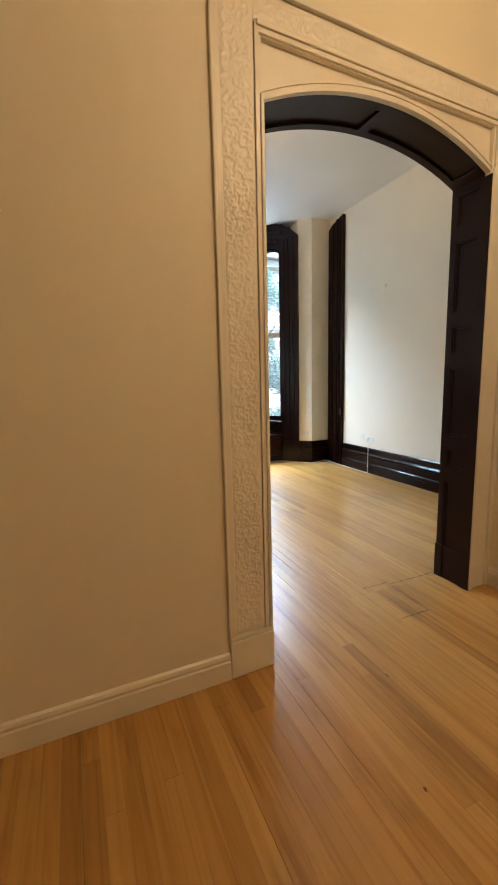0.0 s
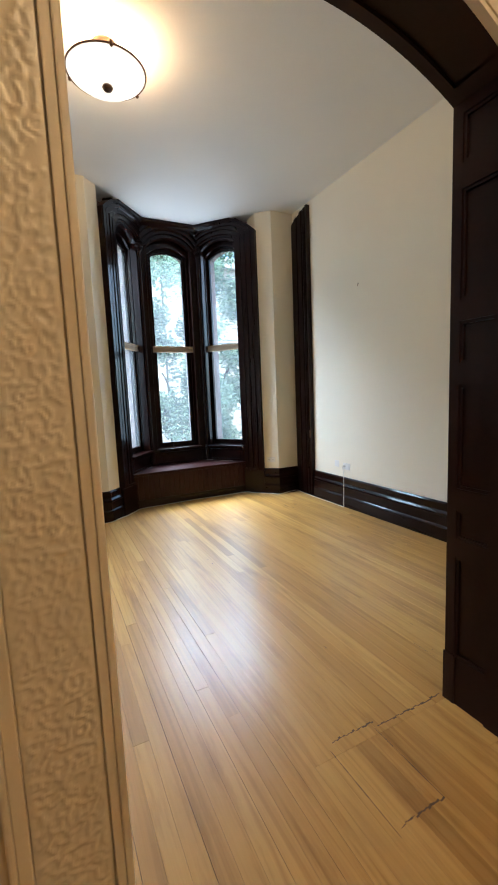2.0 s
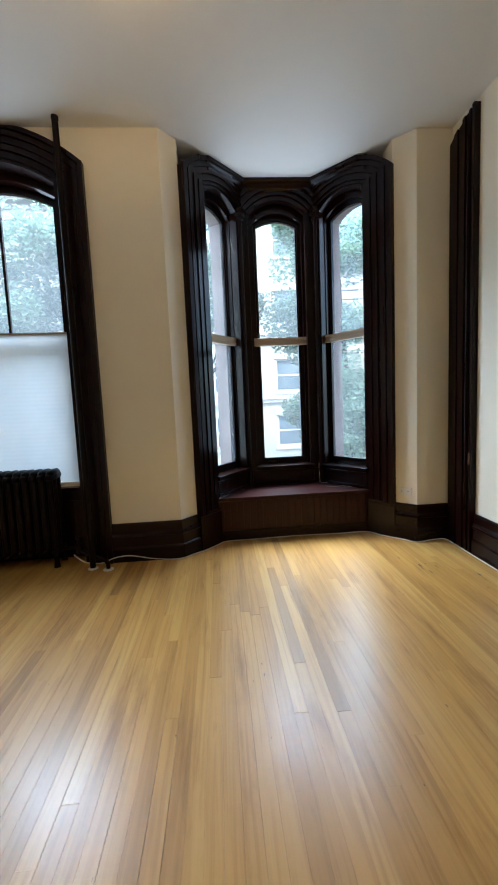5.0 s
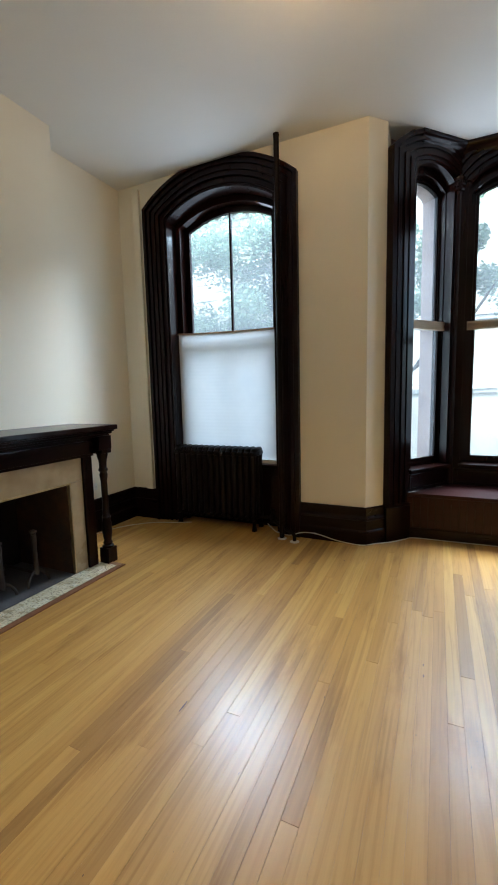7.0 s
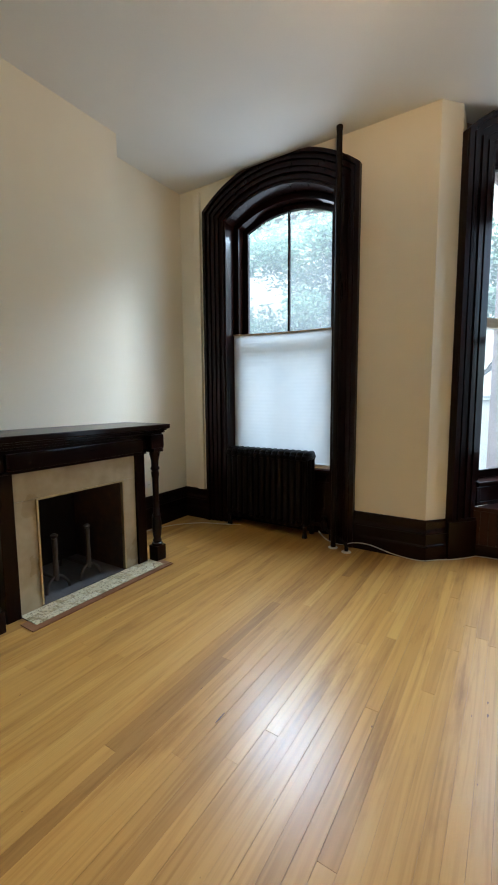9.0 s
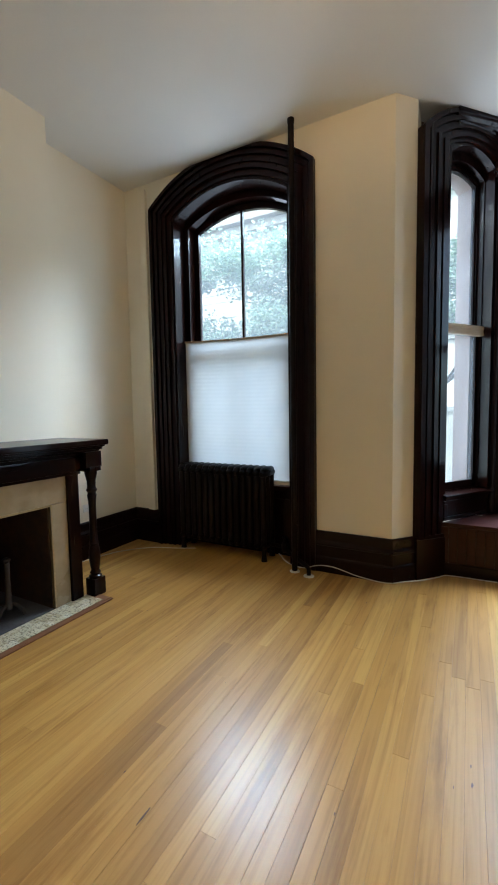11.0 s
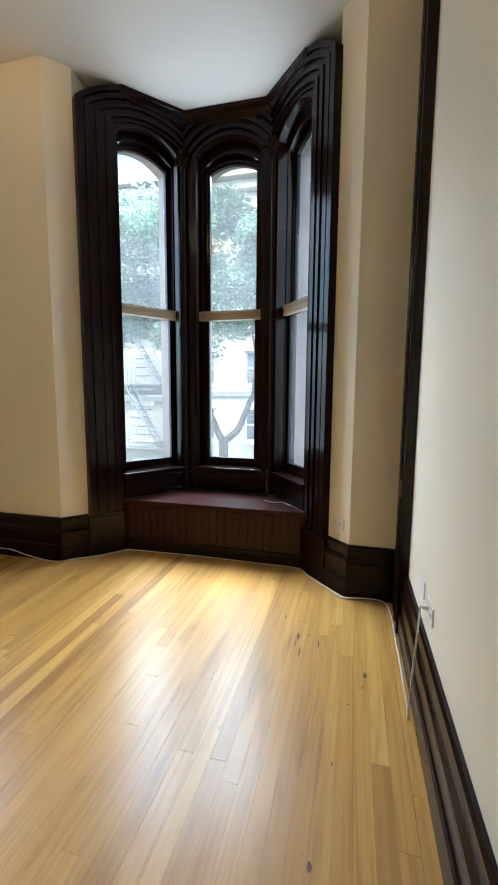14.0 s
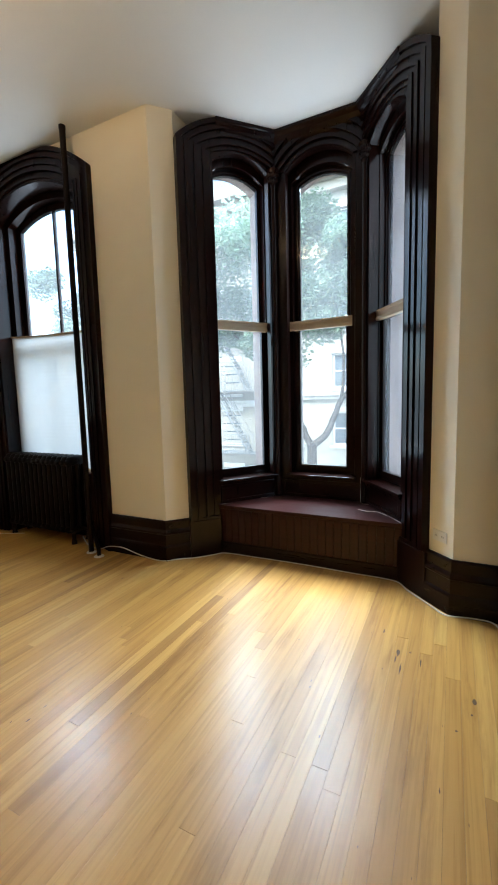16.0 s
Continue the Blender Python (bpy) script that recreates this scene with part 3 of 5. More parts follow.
# deep reveal behind the casing
FAR = (LW[0], 0.598, 3.220, 1.06)
near_l, far_l = arch_line(LW[0], 0.604, 3.226, 1.05, 0.0, 0, 28), arch_line(*FAR, 0.0, 0, 28)
near_o, far_o = arch_line(*LW, 0.0, 0.024, 28), arch_line(*FAR, 0.0, 0.10, 28)
rows = [[bm.verts.new((u, v, z)) for u, z in ln] for ln, v in ((near_l, 6.02), (far_l, 6.19), (far_o, 6.19), (near_o, 6.02))]
for k in range(4):
    a, b = rows[k], rows[(k + 1) % 4]
    for i in range(len(a) - 1):
        bm.faces.new((a[i], a[i + 1], b[i + 1], b[i]))
piece("reveal", bm, DARK, window_1)
bm = bmesh.new()
band(bm, arch_line(*FAR, 0.0, 0.1, 28), arch_line(LW[0], 0.545, 3.195, 1.09, 0.0, 0, 28), 6.18, 6.36)
piece("box_frame", bm, DARK, window_1)
GL = (LW[0], 0.485, 3.165, 1.08)
bm = bmesh.new()
band(bm, arch_line(LW[0], 0.565, 3.222, 1.13, 2.0, 0, 28), arch_line(*GL, 2.0, 0, 28), 6.275, 6.315)
box(bm, 0.47, 1.60, 6.275, 6.315, 1.99, 2.04)
sash = piece("upper_sash", bm, DARK, window_1)
bm = bmesh.new()
box(bm, LW[0] - 0.011 + 0.015, LW[0] + 0.011 + 0.015, 6.28, 6.31, 2.02, 3.30)
piece("glazing_bar", bm, DARK, sash)
bm = bmesh.new()
box(bm, 0.47, 0.54, 6.235, 6.272, 0.66, 2.04)
box(bm, 1.53, 1.60, 6.235, 6.272, 0.66, 2.04)
box(bm, 0.54, 1.53, 6.235, 6.272, 0.66, 0.74)
box(bm, 0.54, 1.53, 6.235, 6.272, 1.99, 2.04)
box(bm, 1.025, 1.045, 6.24, 6.268, 0.74, 1.99)
piece("lower_sash", bm, DARK, window_1)
bm = bmesh.new()
prism(bm, [(0.48, 2.0), *arc(LW[0], 0.52, 3.19, 1.11, 24), (1.59, 2.0)], 6.293, 6.297)
pane = piece("pane", bm, GLASS, window_1)
pane.visible_shadow = False
bm = bmesh.new()
box(bm, 0.53, 1.54, 6.251, 6.255, 0.70, 2.0)
pane = piece("pane", bm, GLASS, window_1)
pane.visible_shadow = False
bm = bmesh.new()
box(bm, 0.40, 1.67, 6.14, 6.30, 0.625, 0.665, bevel=0.006)
piece("window_sill", bm, DARK, window_1)
bm = bmesh.new()
box(bm, 0.40, 1.67, 6.185, 6.36, 0, 0.63)
for a, b in ((0.46, 0.98), (1.09, 1.61)):
    box(bm, a, b, 6.172, 6.186, 0.12, 0.54, bevel=0.005)
piece("apron", bm, DARK, window_1)

# pleated shade over the lower half
shade = thing("pleated_shade", (LW[0], 6.155, 2.05), "white translucent pleated shade lowered over the bottom half", "window shade")
bm = bmesh.new()
n = 72
rows = []
for i in range(n + 1):
    f = i / n
    row = []
    for k in range(13):
        u = 0.440 + 1.19 * k / 12
        top = 2.064 - 0.03 * (k / 12) + 0.010 * abs(k / 6 - 1) ** 2
        row.append(bm.verts.new((u, 6.155 + (0.00025 if i % 2 else -0.00025), top + (0.716 - top) * f)))
    rows.append(row)
for a, b in zip(rows, rows[1:]):
    for k in range(12):
        bm.faces.new((a[k], a[k + 1], b[k + 1], b[k]))
piece("cloth", bm, CLOTH, shade)
bm = bmesh.new()
for k in range(12):
    u0, u1 = 0.438 + 1.194 * k / 12, 0.438 + 1.194 * (k + 1) / 12
    t0, t1 = (2.064 - 0.03 * (j / 12) + 0.010 * abs(j / 6 - 1) ** 2 for j in (k, k + 1))
    prism(bm, [(u0, t0 - 0.004), (u1, t1 - 0.004), (u1, t1 + 0.012), (u0, t0 + 0.012)], 6.141, 6.169)
piece("top_rail", bm, BLINDRAIL, shade)
bm = bmesh.new()
box(bm, 0.438, 1.632, 6.141, 6.169, 0.680, 0.718, bevel=0.004)
piece("bottom_rail", bm, PLASTIC, shade, "pale bottom rail")

# ---- bay: three arched windows over a window seat ----
CX = 3.602
A, B, C = Vector((2.635, 6.15)), Vector((2.823, 6.352)), Vector((3.20, 6.87))


def mirror(p):
    return Vector((2 * CX - p[0], p[1]))


def local(p, q):
    """A frame whose u runs from p to q and whose v points out of the room."""
    d = (Vector(q) - Vector(p)).normalized()
    return Matrix(((d.x, -d.y, 0, p[0]), (d.y, d.x, 0, p[1]), (0, 0, 1, 0), (0, 0, 0, 1)))


def bay_window(name, p, q, c, hw, ghw, label, rail):
    m = local(p, q)
    length = (Vector(q) - Vector(p)).length
    win = thing(name, (*((Vector(p) + Vector(q)) / 2), 0.435), label, "window", "bay windows", "structure")
    inv = Matrix.Translation(win.location).inverted()
    spring, rad = 3.335, 0.41
    head = arch_line(c, hw, spring, rad, 0.60, 0, 20)
    # facing board with the arched opening, then mouldings that follow the arch
    bm = bmesh.new()
    prism(bm, [(0, 0.60), (0, CEILING - 0.003), (length, CEILING - 0.003), (length, 0.60), *head[::-1]], 0.0, 0.11, m)
    box(bm, 0, length, 0.0, 0.11, 0.43, 0.60, m)
    if hw > 0.3:
        for o0, o1, v in ((-0.006, 0.018, -0.022), (0.018, 0.040, -0.010), (0.040, 0.066, -0.032), (0.066, 0.088, -0.018), (0.088, 0.122, -0.048), (0.122, 0.145, -0.030), (0.145, 0.175, -0.060)):
            top = [(min(max(u, 0.002), length - 0.002), min(z, CEILING - 0.002)) for u, z in arc(c, hw + o1, spring + 0.3 * o1, rad + 0.7 * o1, 20)]
            low = [(min(max(u, 0.002), length - 0.002), z) for u, z in arc(c, hw + o0, spring + 0.3 * o0, rad + 0.7 * o0, 20)]
            band(bm, top, low, v, 0.02, m)
    band(bm, arch_line(c, hw, spring, rad, 0.66, 0.010, 20), arch_line(c, hw, spring, rad, 0.66, -0.012, 20), -0.008, 0.05, m)
    piece("casing", bm, DARK, win)
    # stepped lining
    bm = bmesh.new()
    mid = (hw + ghw) / 2 + 0.012
    band(bm, arch_line(c, hw, spring, rad, 0.60, 0.0, 20), arch_line(c, mid, 3.268, 0.40, 0.60, 0, 20), 0.085, 0.17, m)
    piece("lining", bm, DARK, win)
    g = (c, ghw, 3.252, 0.42)
    bm = bmesh.new()
    band(bm, arch_line(c, mid + 0.004, 3.27, 0.402, 2.01, 0, 20), arch_line(*g, 2.01, 0, 20), 0.145, 0.18, m)
    band(bm, arch_line(*g, 2.06, 0.030, 20), arch_line(*g, 2.06, 0.016, 20), 0.132, 0.146, m)
    box(bm, c - mid, c + mid, 0.145, 0.18, 2.0, 2.05, m)
    piece("upper_sash", bm, DARK, win)
    bm = bmesh.new()
    for a, b, z0, z1 in ((c - mid, c - ghw, 0.655, 2.04), (c + ghw, c + mid, 0.655, 2.04), (c - ghw, c + ghw, 0.655, 0.725), (c - ghw, c + ghw, 1.985, 2.04)):
        box(bm, a, b, 0.108, 0.144, z0, z1, m)
    piece("lower_sash", bm, DARK, win)
    for pts, v in (([(c - ghw - 0.01, 2.03), *arc(c, ghw + 0.01, 3.256, 0.43, 20), (c + ghw + 0.01, 2.03)], 0.160), ([(c - ghw - 0.01, 0.70), (c - ghw - 0.01, 2.0), (c + ghw + 0.01, 2.0), (c + ghw + 0.01, 0.70)], 0.124)):
        bm = bmesh.new()
        prism(bm, pts, v, v + 0.004, m)
        piece("pane", bm, GLASS, win).visible_shadow = False
    bm = bmesh.new()
    box(bm, c - hw - 0.02, c + hw + 0.02, -0.045, 0.11, 0.628, 0.652, m, 0.005)
    box(bm, c - hw, c + hw, -0.026, 0.02, 0.604, 0.628, m, 0.004)
    box(bm, c - hw, c + hw, 0.10, 0.26, 0.60, 0.66, m)
    piece("window_sill", bm, DARK, win)
    bm = bmesh.new()
    for a, b, z0, z1 in ((0.03, length - 0.03, 0.575, 0.60), (0.03, length - 0.03, 0.44, 0.465), (0.03, 0.075, 0.465, 0.575), (length - 0.075, length - 0.03, 0.465, 0.575)):
        box(bm, a, b, -0.012, 0.005, z0, z1, m, 0.003)
    piece("apron", bm, DARK, win)
    # stone outside the sashes
    bm = bmesh.new()
    prism(bm, [(-0.12, -4.4), (-0.12, 4.6), (length + 0.12, 4.6), (length + 0.12, -4.4), (c + mid, -4.4), *arch_line(c, mid, 3.272, 0.40, 0.60, 0, 20)[::-1], (c - mid, -4.4)], 0.19, 0.34, m)
    box(bm, c - mid, c + mid, 0.18, 0.36, 0.48, 0.62, m)
    piece("stone_surround", bm, BROWNSTONE, win, "brownstone window surround")
    blind = thing(rail, (*(m @ Vector((c, 0.09, 0)))[:2], 2.0), "tan pleated shade folded up at the middle of a bay window", "window shade", "folded bay shades")
    bm = bmesh.new()
    box(bm, c - hw + 0.003, c + hw - 0.003, 0.058, 0.104, 2.036, 2.062, m, 0.003)
    piece("top_rail", bm, BLINDRAIL, blind)
    bm = bmesh.new()
    for i in range(5):
        box(bm, c - hw + 0.006, c + hw - 0.006, 0.062 + 0.003 * (i % 2), 0.100, 2.003 + i * 0.0066, 2.0085 + i * 0.0066, m)
    piece("folded_cloth", bm, BLINDRAIL, blind)
    bm = bmesh.new()
    box(bm, c - hw + 0.003, c + hw - 0.003, 0.058, 0.104, 1.980, 2.003, m, 0.003)
    piece("bottom_rail", bm, BLINDRAIL, blind)
    return m


FL = (C - B).length
bay_window("window_2", B, C, 0.305, 0.275, 0.232, "narrow arched bay sash window in dark stained wood", "folded_shade")
bay_window("window_3", C, mirror(C), (mirror(C) - C).length / 2, 0.305, 0.215, "narrow arched middle bay window in dark stained wood", "folded_shade")
bay_window("window_4", mirror(C), mirror(B), FL - 0.305, 0.275, 0.232, "narrow arched bay sash window in dark stained wood", "folded_shade")

# moulded casings that climb the mouth of the bay and arch over its side windows
MOULDS = ((0.0, 0.046, -0.050), (0.046, 0.068, -0.030), (0.068, 0.108, -0.043), (0.108, 0.150, -0.024), (0.150, 0.182, -0.037), (0.182, 0.222, -0.020), (0.222, 0.258, -0.030), (0.258, 0.296, -0.012))
for side in (-1, 1):
    p, q = (A, B) if side < 0 else (mirror(B), mirror(A))
    m = local(p, q)
    length = (q - p).length
    cas = thing("bay_casing", (*((p + q) / 2), 0), "tall dark stained moulded casing at the mouth of the bay", "window trim", "bay casings", "structure")
    span = (C - A).length
    face = local(A, C) if side < 0 else local(mirror(C), mirror(A))
    centre = 0.575

    def arch_edge(a, s=side, ln=span):
        """Foot, upright and arch of a moulding that starts a metres from the mouth of the bay."""
        half, radius = centre - a, 0.60 + 0.75 * (0.30 - a)
        end = min(centre + half, ln - 0.025)
        us = [a + (end - a) * i / 24 for i in range(25)]
        line = [(a, 0.335), *[(u, min(CEILING - 0.002, 2.846 + math.sqrt(radius * radius - (u - centre) ** 2))) for u in us]]
        return [(u if s < 0 else ln - u, z) for u, z in line]
    for a, b, v in MOULDS:
        bm = bmesh.new()
        band(bm, arch_edge(a), arch_edge(b), v - 0.022, 0.04, face)
        piece("moulding", bm, DARK, cas)
    bm = bmesh.new()
    box(bm, -0.004, length + 0.004, -0.055, 0.06, 0, 0.32, m, 0.004)
    box(bm, 0.0, length, -0.048, 0.06, 0.315, 0.345, m, 0.006)
    piece("plinth", bm, DARK, cas)
bm = bmesh.new()
D = B + (C - B) * 0.10
sweep(bm, [(0, 3.525), (0.022, 3.525), (0.034, 3.548), (0.060, 3.570), (0.090, 3.592), (0.104, 3.612), (0.116, 3.622), (0.116, CEILING - 0.002), (0, CEILING - 0.002)], [tuple(D), tuple(C), tuple(mirror(C)), tuple(mirror(D))])
for v in bm.verts:
    for end in (D, mirror(D)):
        if (v.co.xy - end).length < 0.2:
            v.co.xy = end + (v.co.xy - end) * 0.5
structure("trim_bay_cornice", bm, DARK, "dark stained cornice under the ceiling of the bay", "trim")

# slender corner columns with leafy capitals
for p in (C, mirror(C)):
    col = thing("corner_column", (p.x, p.y - 0.035, 0.435), "slender dark wooden corner column with a carved capital", "column", "bay corner columns", "structure")
    bm = bmesh.new()
    lathe(bm, [(0.034, 0.44), (0.034, 0.60), (0.028, 0.63), (0.024, 0.66), (0.024, 3.22), (0.030, 3.23), (0.030, 3.245)], (p.x, p.y - 0.03, 0), 14)
    piece("shaft", bm, DARK, col, smooth=True)
    bm = bmesh.new()
    lathe(bm, [(0.027, 3.245), (0.034, 3.28), (0.048, 3.32), (0.055, 3.345), (0.058, 3.365), (0.05, 3.37)], (p.x, p.y - 0.03, 0), 14)
    for k in range(10):
        a = math.pi * (1.0 + k / 9)
        for z, r in ((3.27, 0.036), (3.315, 0.05)):
            lathe(bm, [(0.003, -0.022), (0.012, -0.008), (0.013, 0.008), (0.004, 0.02)], (p.x + r * math.cos(a), p.y - 0.03 + r * math.sin(a), z), 6)
    piece("capital", bm, DARK, col, "carved leafy capital", True)

# window seat
seat = thing("window_seat", (CX, 6.5, 0), "dark red-brown wooden window seat with beadboard front", "window seat")
bm = bmesh.new()
SB, SC = B + Vector((0.012, -0.022)), C + Vector((0.0, -0.004))
upright(bm, [tuple(SB), tuple(mirror(SB)), tuple(mirror(C)), tuple(C)], 0.405, 0.435)
piece("seat_top", bm, SEATWOOD, seat)
bm = bmesh.new()
box(bm, B.x, 2 * CX - B.x, 6.356, 6.375, 0.0, 0.405)
piece("backing", bm, DARK, seat)
WB = (2 * CX - 2 * B.x) / 24
for i in range(24):
    bm = bmesh.new()
    box(bm, B.x + i * WB + 0.002, B.x + (i + 1) * WB - 0.002, 6.345, 6.358, 0.10, 0.398, bevel=0.003)
    piece("beadboard", bm, SEATWOOD, seat)
bm = bmesh.new()
box(bm, B.x, 2 * CX - B.x, 6.335, 6.358, 0.0, 0.10, bevel=0.004)
piece("kick_rail", bm, DARKH, seat)
for (x, y), z1 in (((3.05, 6.735), 0.66), ((3.975, 6.83), 0.66)):
    cord = thing("pull_cord", (x, y, 0.44), "thin white shade pull cord hanging to the seat", "cord", "shade cords")
    bm = bmesh.new()
    tube(bm, [(x, y, z1), (x + 0.002, y - 0.01, 0.55), (x + 0.004, y - 0.015, 0.442), (x + 0.03, y - 0.04, 0.439), (x + 0.07, y - 0.05, 0.439), (x + 0.09, y - 0.03, 0.439)], 0.0018, 6)
    piece("string", bm, CABLE, cord, smooth=True)
bm = bmesh.new()
tube(bm, [(4.00, 6.60, 0.439), (4.08, 6.56, 0.439), (4.16, 6.58, 0.439), (4.24, 6.50, 0.439)], 0.003, 6)
tagged(mesh_ob("loose_cord", bm, CABLE, True), "short white cord lying on the window seat", "cord")

# ---- cut-off casing of a boarded-over doorway on the side wall ----
door_casing = thing("door_casing", (EAST, 5.8, 0), "dark fluted casing of a boarded-over doorway", "door trim", "", "structure")
bm = bmesh.new()
ME = Matrix(((0, 1, 0, EAST - 0.052), (1, 0, 0, 0), (0, 0, 1, 0), (0, 0, 0, 1)))
for a, b, v in ((5.612, 5.64, 0.0), (5.64, 5.675, 0.022), (5.675, 5.70, 0.010), (5.70, 5.74, 0.018), (5.74, 5.775, 0.004), (5.775, 5.85, 0.020), (5.85, 5.90, 0.008), (5.90, 5.975, 0.016)):
    ta, tb = (3.60 - 0.11 * ((y - 5.612) / 0.36) ** 1.6 for y in (a, b))
    prism(bm, [(a, 0), (a, ta), (b, tb), (b, 0)], v, 0.053, ME)
piece("casing_board", bm, DARK, door_casing)
bm = bmesh.new()
lathe(bm, [(0.009, 0.36), (0.009, 0.74), (0.013, 0.75), (0.013, 0.77), (0.009, 0.78), (0.009, 1.62), (0.013, 1.63), (0.013, 1.66), (0.009, 1.67), (0.009, 3.4)], (EAST - 0.05, 5.69, 0), 10)
piece("bead", bm, DARK, door_casing, smooth=True)
for z in (0.82,):
    bm = bmesh.new()
    box(bm, EAST - 0.062, EAST - 0.050, 5.618, 5.634, z - 0.05, z + 0.05, bevel=0.003)
    lathe(bm, [(0.006, -0.045), (0.007, -0.04), (0.007, 0.04), (0.006, 0.045)], (EAST - 0.062, 5.612, z), 10)
    piece("hinge", bm, BRONZE, door_casing, "old bronze hinge", True)

bm = bmesh.new()
box(bm, 0.04, 0.125, 5.965, 6.01, 0.345, CEILING - 0.06, bevel=0.006)
structure("trim_chase", bm, WALL, "cream painted boxed pipe chase beside the window", "trim")

# ---- radiator and pipes ----
radiator = thing("radiator", (0.945, 6.05, 0), "dark brown painted cast-iron column radiator under the window", "radiator")


def radiator_section(x, end):
    bm = bmesh.new()
    for y in (5.965, 6.05, 6.135):
        lathe(bm, [(0.014, 0.10), (0.024, 0.125), (0.026, 0.16), (0.026, 0.775), (0.024, 0.82), (0.014, 0.848)], (x, y, 0), 10)
    for z, r in ((0.135, 0.030), (0.80, 0.034)):
        lathe(bm, [(r * 0.6, -0.125), (r, -0.10), (r, 0.10), (r * 0.6, 0.125)], (x, 6.05, z), 10, 'Y')
        lathe(bm, [(0.022, -0.036), (0.022, 0.036)], (x, 6.05, z), 8, 'X')
    lathe(bm, [(0.012, -0.105), (0.030, -0.085), (0.034, 0.0), (0.030, 0.085), (0.012, 0.105)], (x, 6.05, 0.828), 10, 'Y')
    if end:
        for y in (5.965, 6.135):
            lathe(bm, [(0.030, 0.0), (0.026, 0.015), (0.019, 0.06), (0.022, 0.12)], (x, y, 0), 10)
    return piece("section", bm, IRON, radiator, smooth=True)


for i in range(14):
    radiator_section(0.49 + i * 0.0698, i in (0, 13))
bm = bmesh.new()
tube(bm, [(1.42, 6.05, 0.135), (1.50, 6.05, 0.135), (1.56, 6.04, 0.135)], 0.018, 10)
lathe(bm, [(0.02, 0.09), (0.03, 0.10), (0.03, 0.17), (0.02, 0.18), (0.012, 0.19), (0.012, 0.215), (0.026, 0.22), (0.026, 0.235)], (1.575, 6.03, 0), 12)
tube(bm, [(1.575, 6.03, 0.12), (1.70, 5.95, 0.09), (1.86, 5.83, 0.075), (1.877, 5.82, 0.06), (1.877, 5.82, 0.0)], 0.018, 10)
piece("valve", bm, IRON, radiator, smooth=True)

riser = thing("riser_pipe", (1.735, 5.865, 0), "dark brown painted heating riser pipe from floor to ceiling", "pipe")
bm = bmesh.new()
lathe(bm, [(0.024, 0.0), (0.024, 1.0), (0.024, 3.61), (0.027, 3.615), (0.027, CEILING - 0.002)], (1.735, 5.865, 0), 16)
piece("pipe", bm, IRON, riser, smooth=True)
for x, y in ((1.735, 5.865), (1.877, 5.82)):
    fl = thing("floor_flange", (x, y, 0), "small white ring where a pipe enters the floor", "pipe flange", "floor flanges")
    bm = bmesh.new()
    lathe(bm, [(0.044, 0.0), (0.044, 0.004), (0.034, 0.010), (0.025, 0.011)], (x, y, 0), 20)
    piece("ring", bm, PLASTIC, fl, smooth=True)

# ---- fireplace ----
mantel = thing("mantelpiece", (0.4, 4.137, 0), "dark stained wooden mantelpiece with turned columns", "mantelpiece")
MY0, MY1, MC = 3.645, 4.629, 4.137
for y0, y1 in ((3.555, 3.645), (4.629, 4.719)):
    bm = bmesh.new()
    box(bm, BREAST, 0.51, y0, y1, 0, 0.95, bevel=0.003)
    piece("pilaster", bm, DARK, mantel)
bm = bmesh.new()
box(bm, BREAST, 0.52, 3.54, 4.734, 0.932, 1.09, bevel=0.003)
box(bm, 0.51, 0.545, 3.60, 4.674, 0.955, 1.06, bevel=0.006)
for y0, y1 in ((3.40, 3.54), (4.734, 4.874)):
    box(bm, 0.30, 0.585, y0, y1, 0.975, 1.09, bevel=0.003)
piece("frieze", bm, DARKY, mantel)
bm = bmesh.new()
for x1, o, z0, z1 in ((0.56, 0.0, 1.085, 1.105), (0.585, 0.008, 1.103, 1.125), (0.605, 0.014, 1.123, 1.140)):
    box(bm, BREAST, x1, 3.392 - o, 4.882 + o, z0, z1, bevel=0.005)
piece("cornice", bm, DARKY, mantel)
bm = bmesh.new()
box(bm, BREAST, 0.64, 3.375, 4.900, 1.138, 1.178, bevel=0.007)
piece("shelf", bm, DARKY, mantel)
for y in (3.462, 4.812):
    bm = bmesh.new()
    box(bm, 0.485, 0.585, y - 0.05, y + 0.05, 0, 0.13, bevel=0.003)
    lathe(bm, [(0.048, 0.13), (0.048, 0.145), (0.034, 0.155), (0.040, 0.17), (0.030, 0.19), (0.036, 0.22), (0.042, 0.28), (0.040, 0.34), (0.030, 0.38), (0.038, 0.395), (0.028, 0.41), (0.026, 0.50), (0.027, 0.70), (0.034, 0.76), (0.028, 0.78), (0.040, 0.80), (0.030, 0.82), (0.032, 0.87), (0.044, 0.92), (0.047, 0.945)], (0.535, y, 0), 20)
    box(bm, 0.483, 0.587, y - 0.052, y + 0.052, 0.943, 0.978, bevel=0.003)
    piece("column", bm, DARK, mantel, "turned dark wooden column", True)

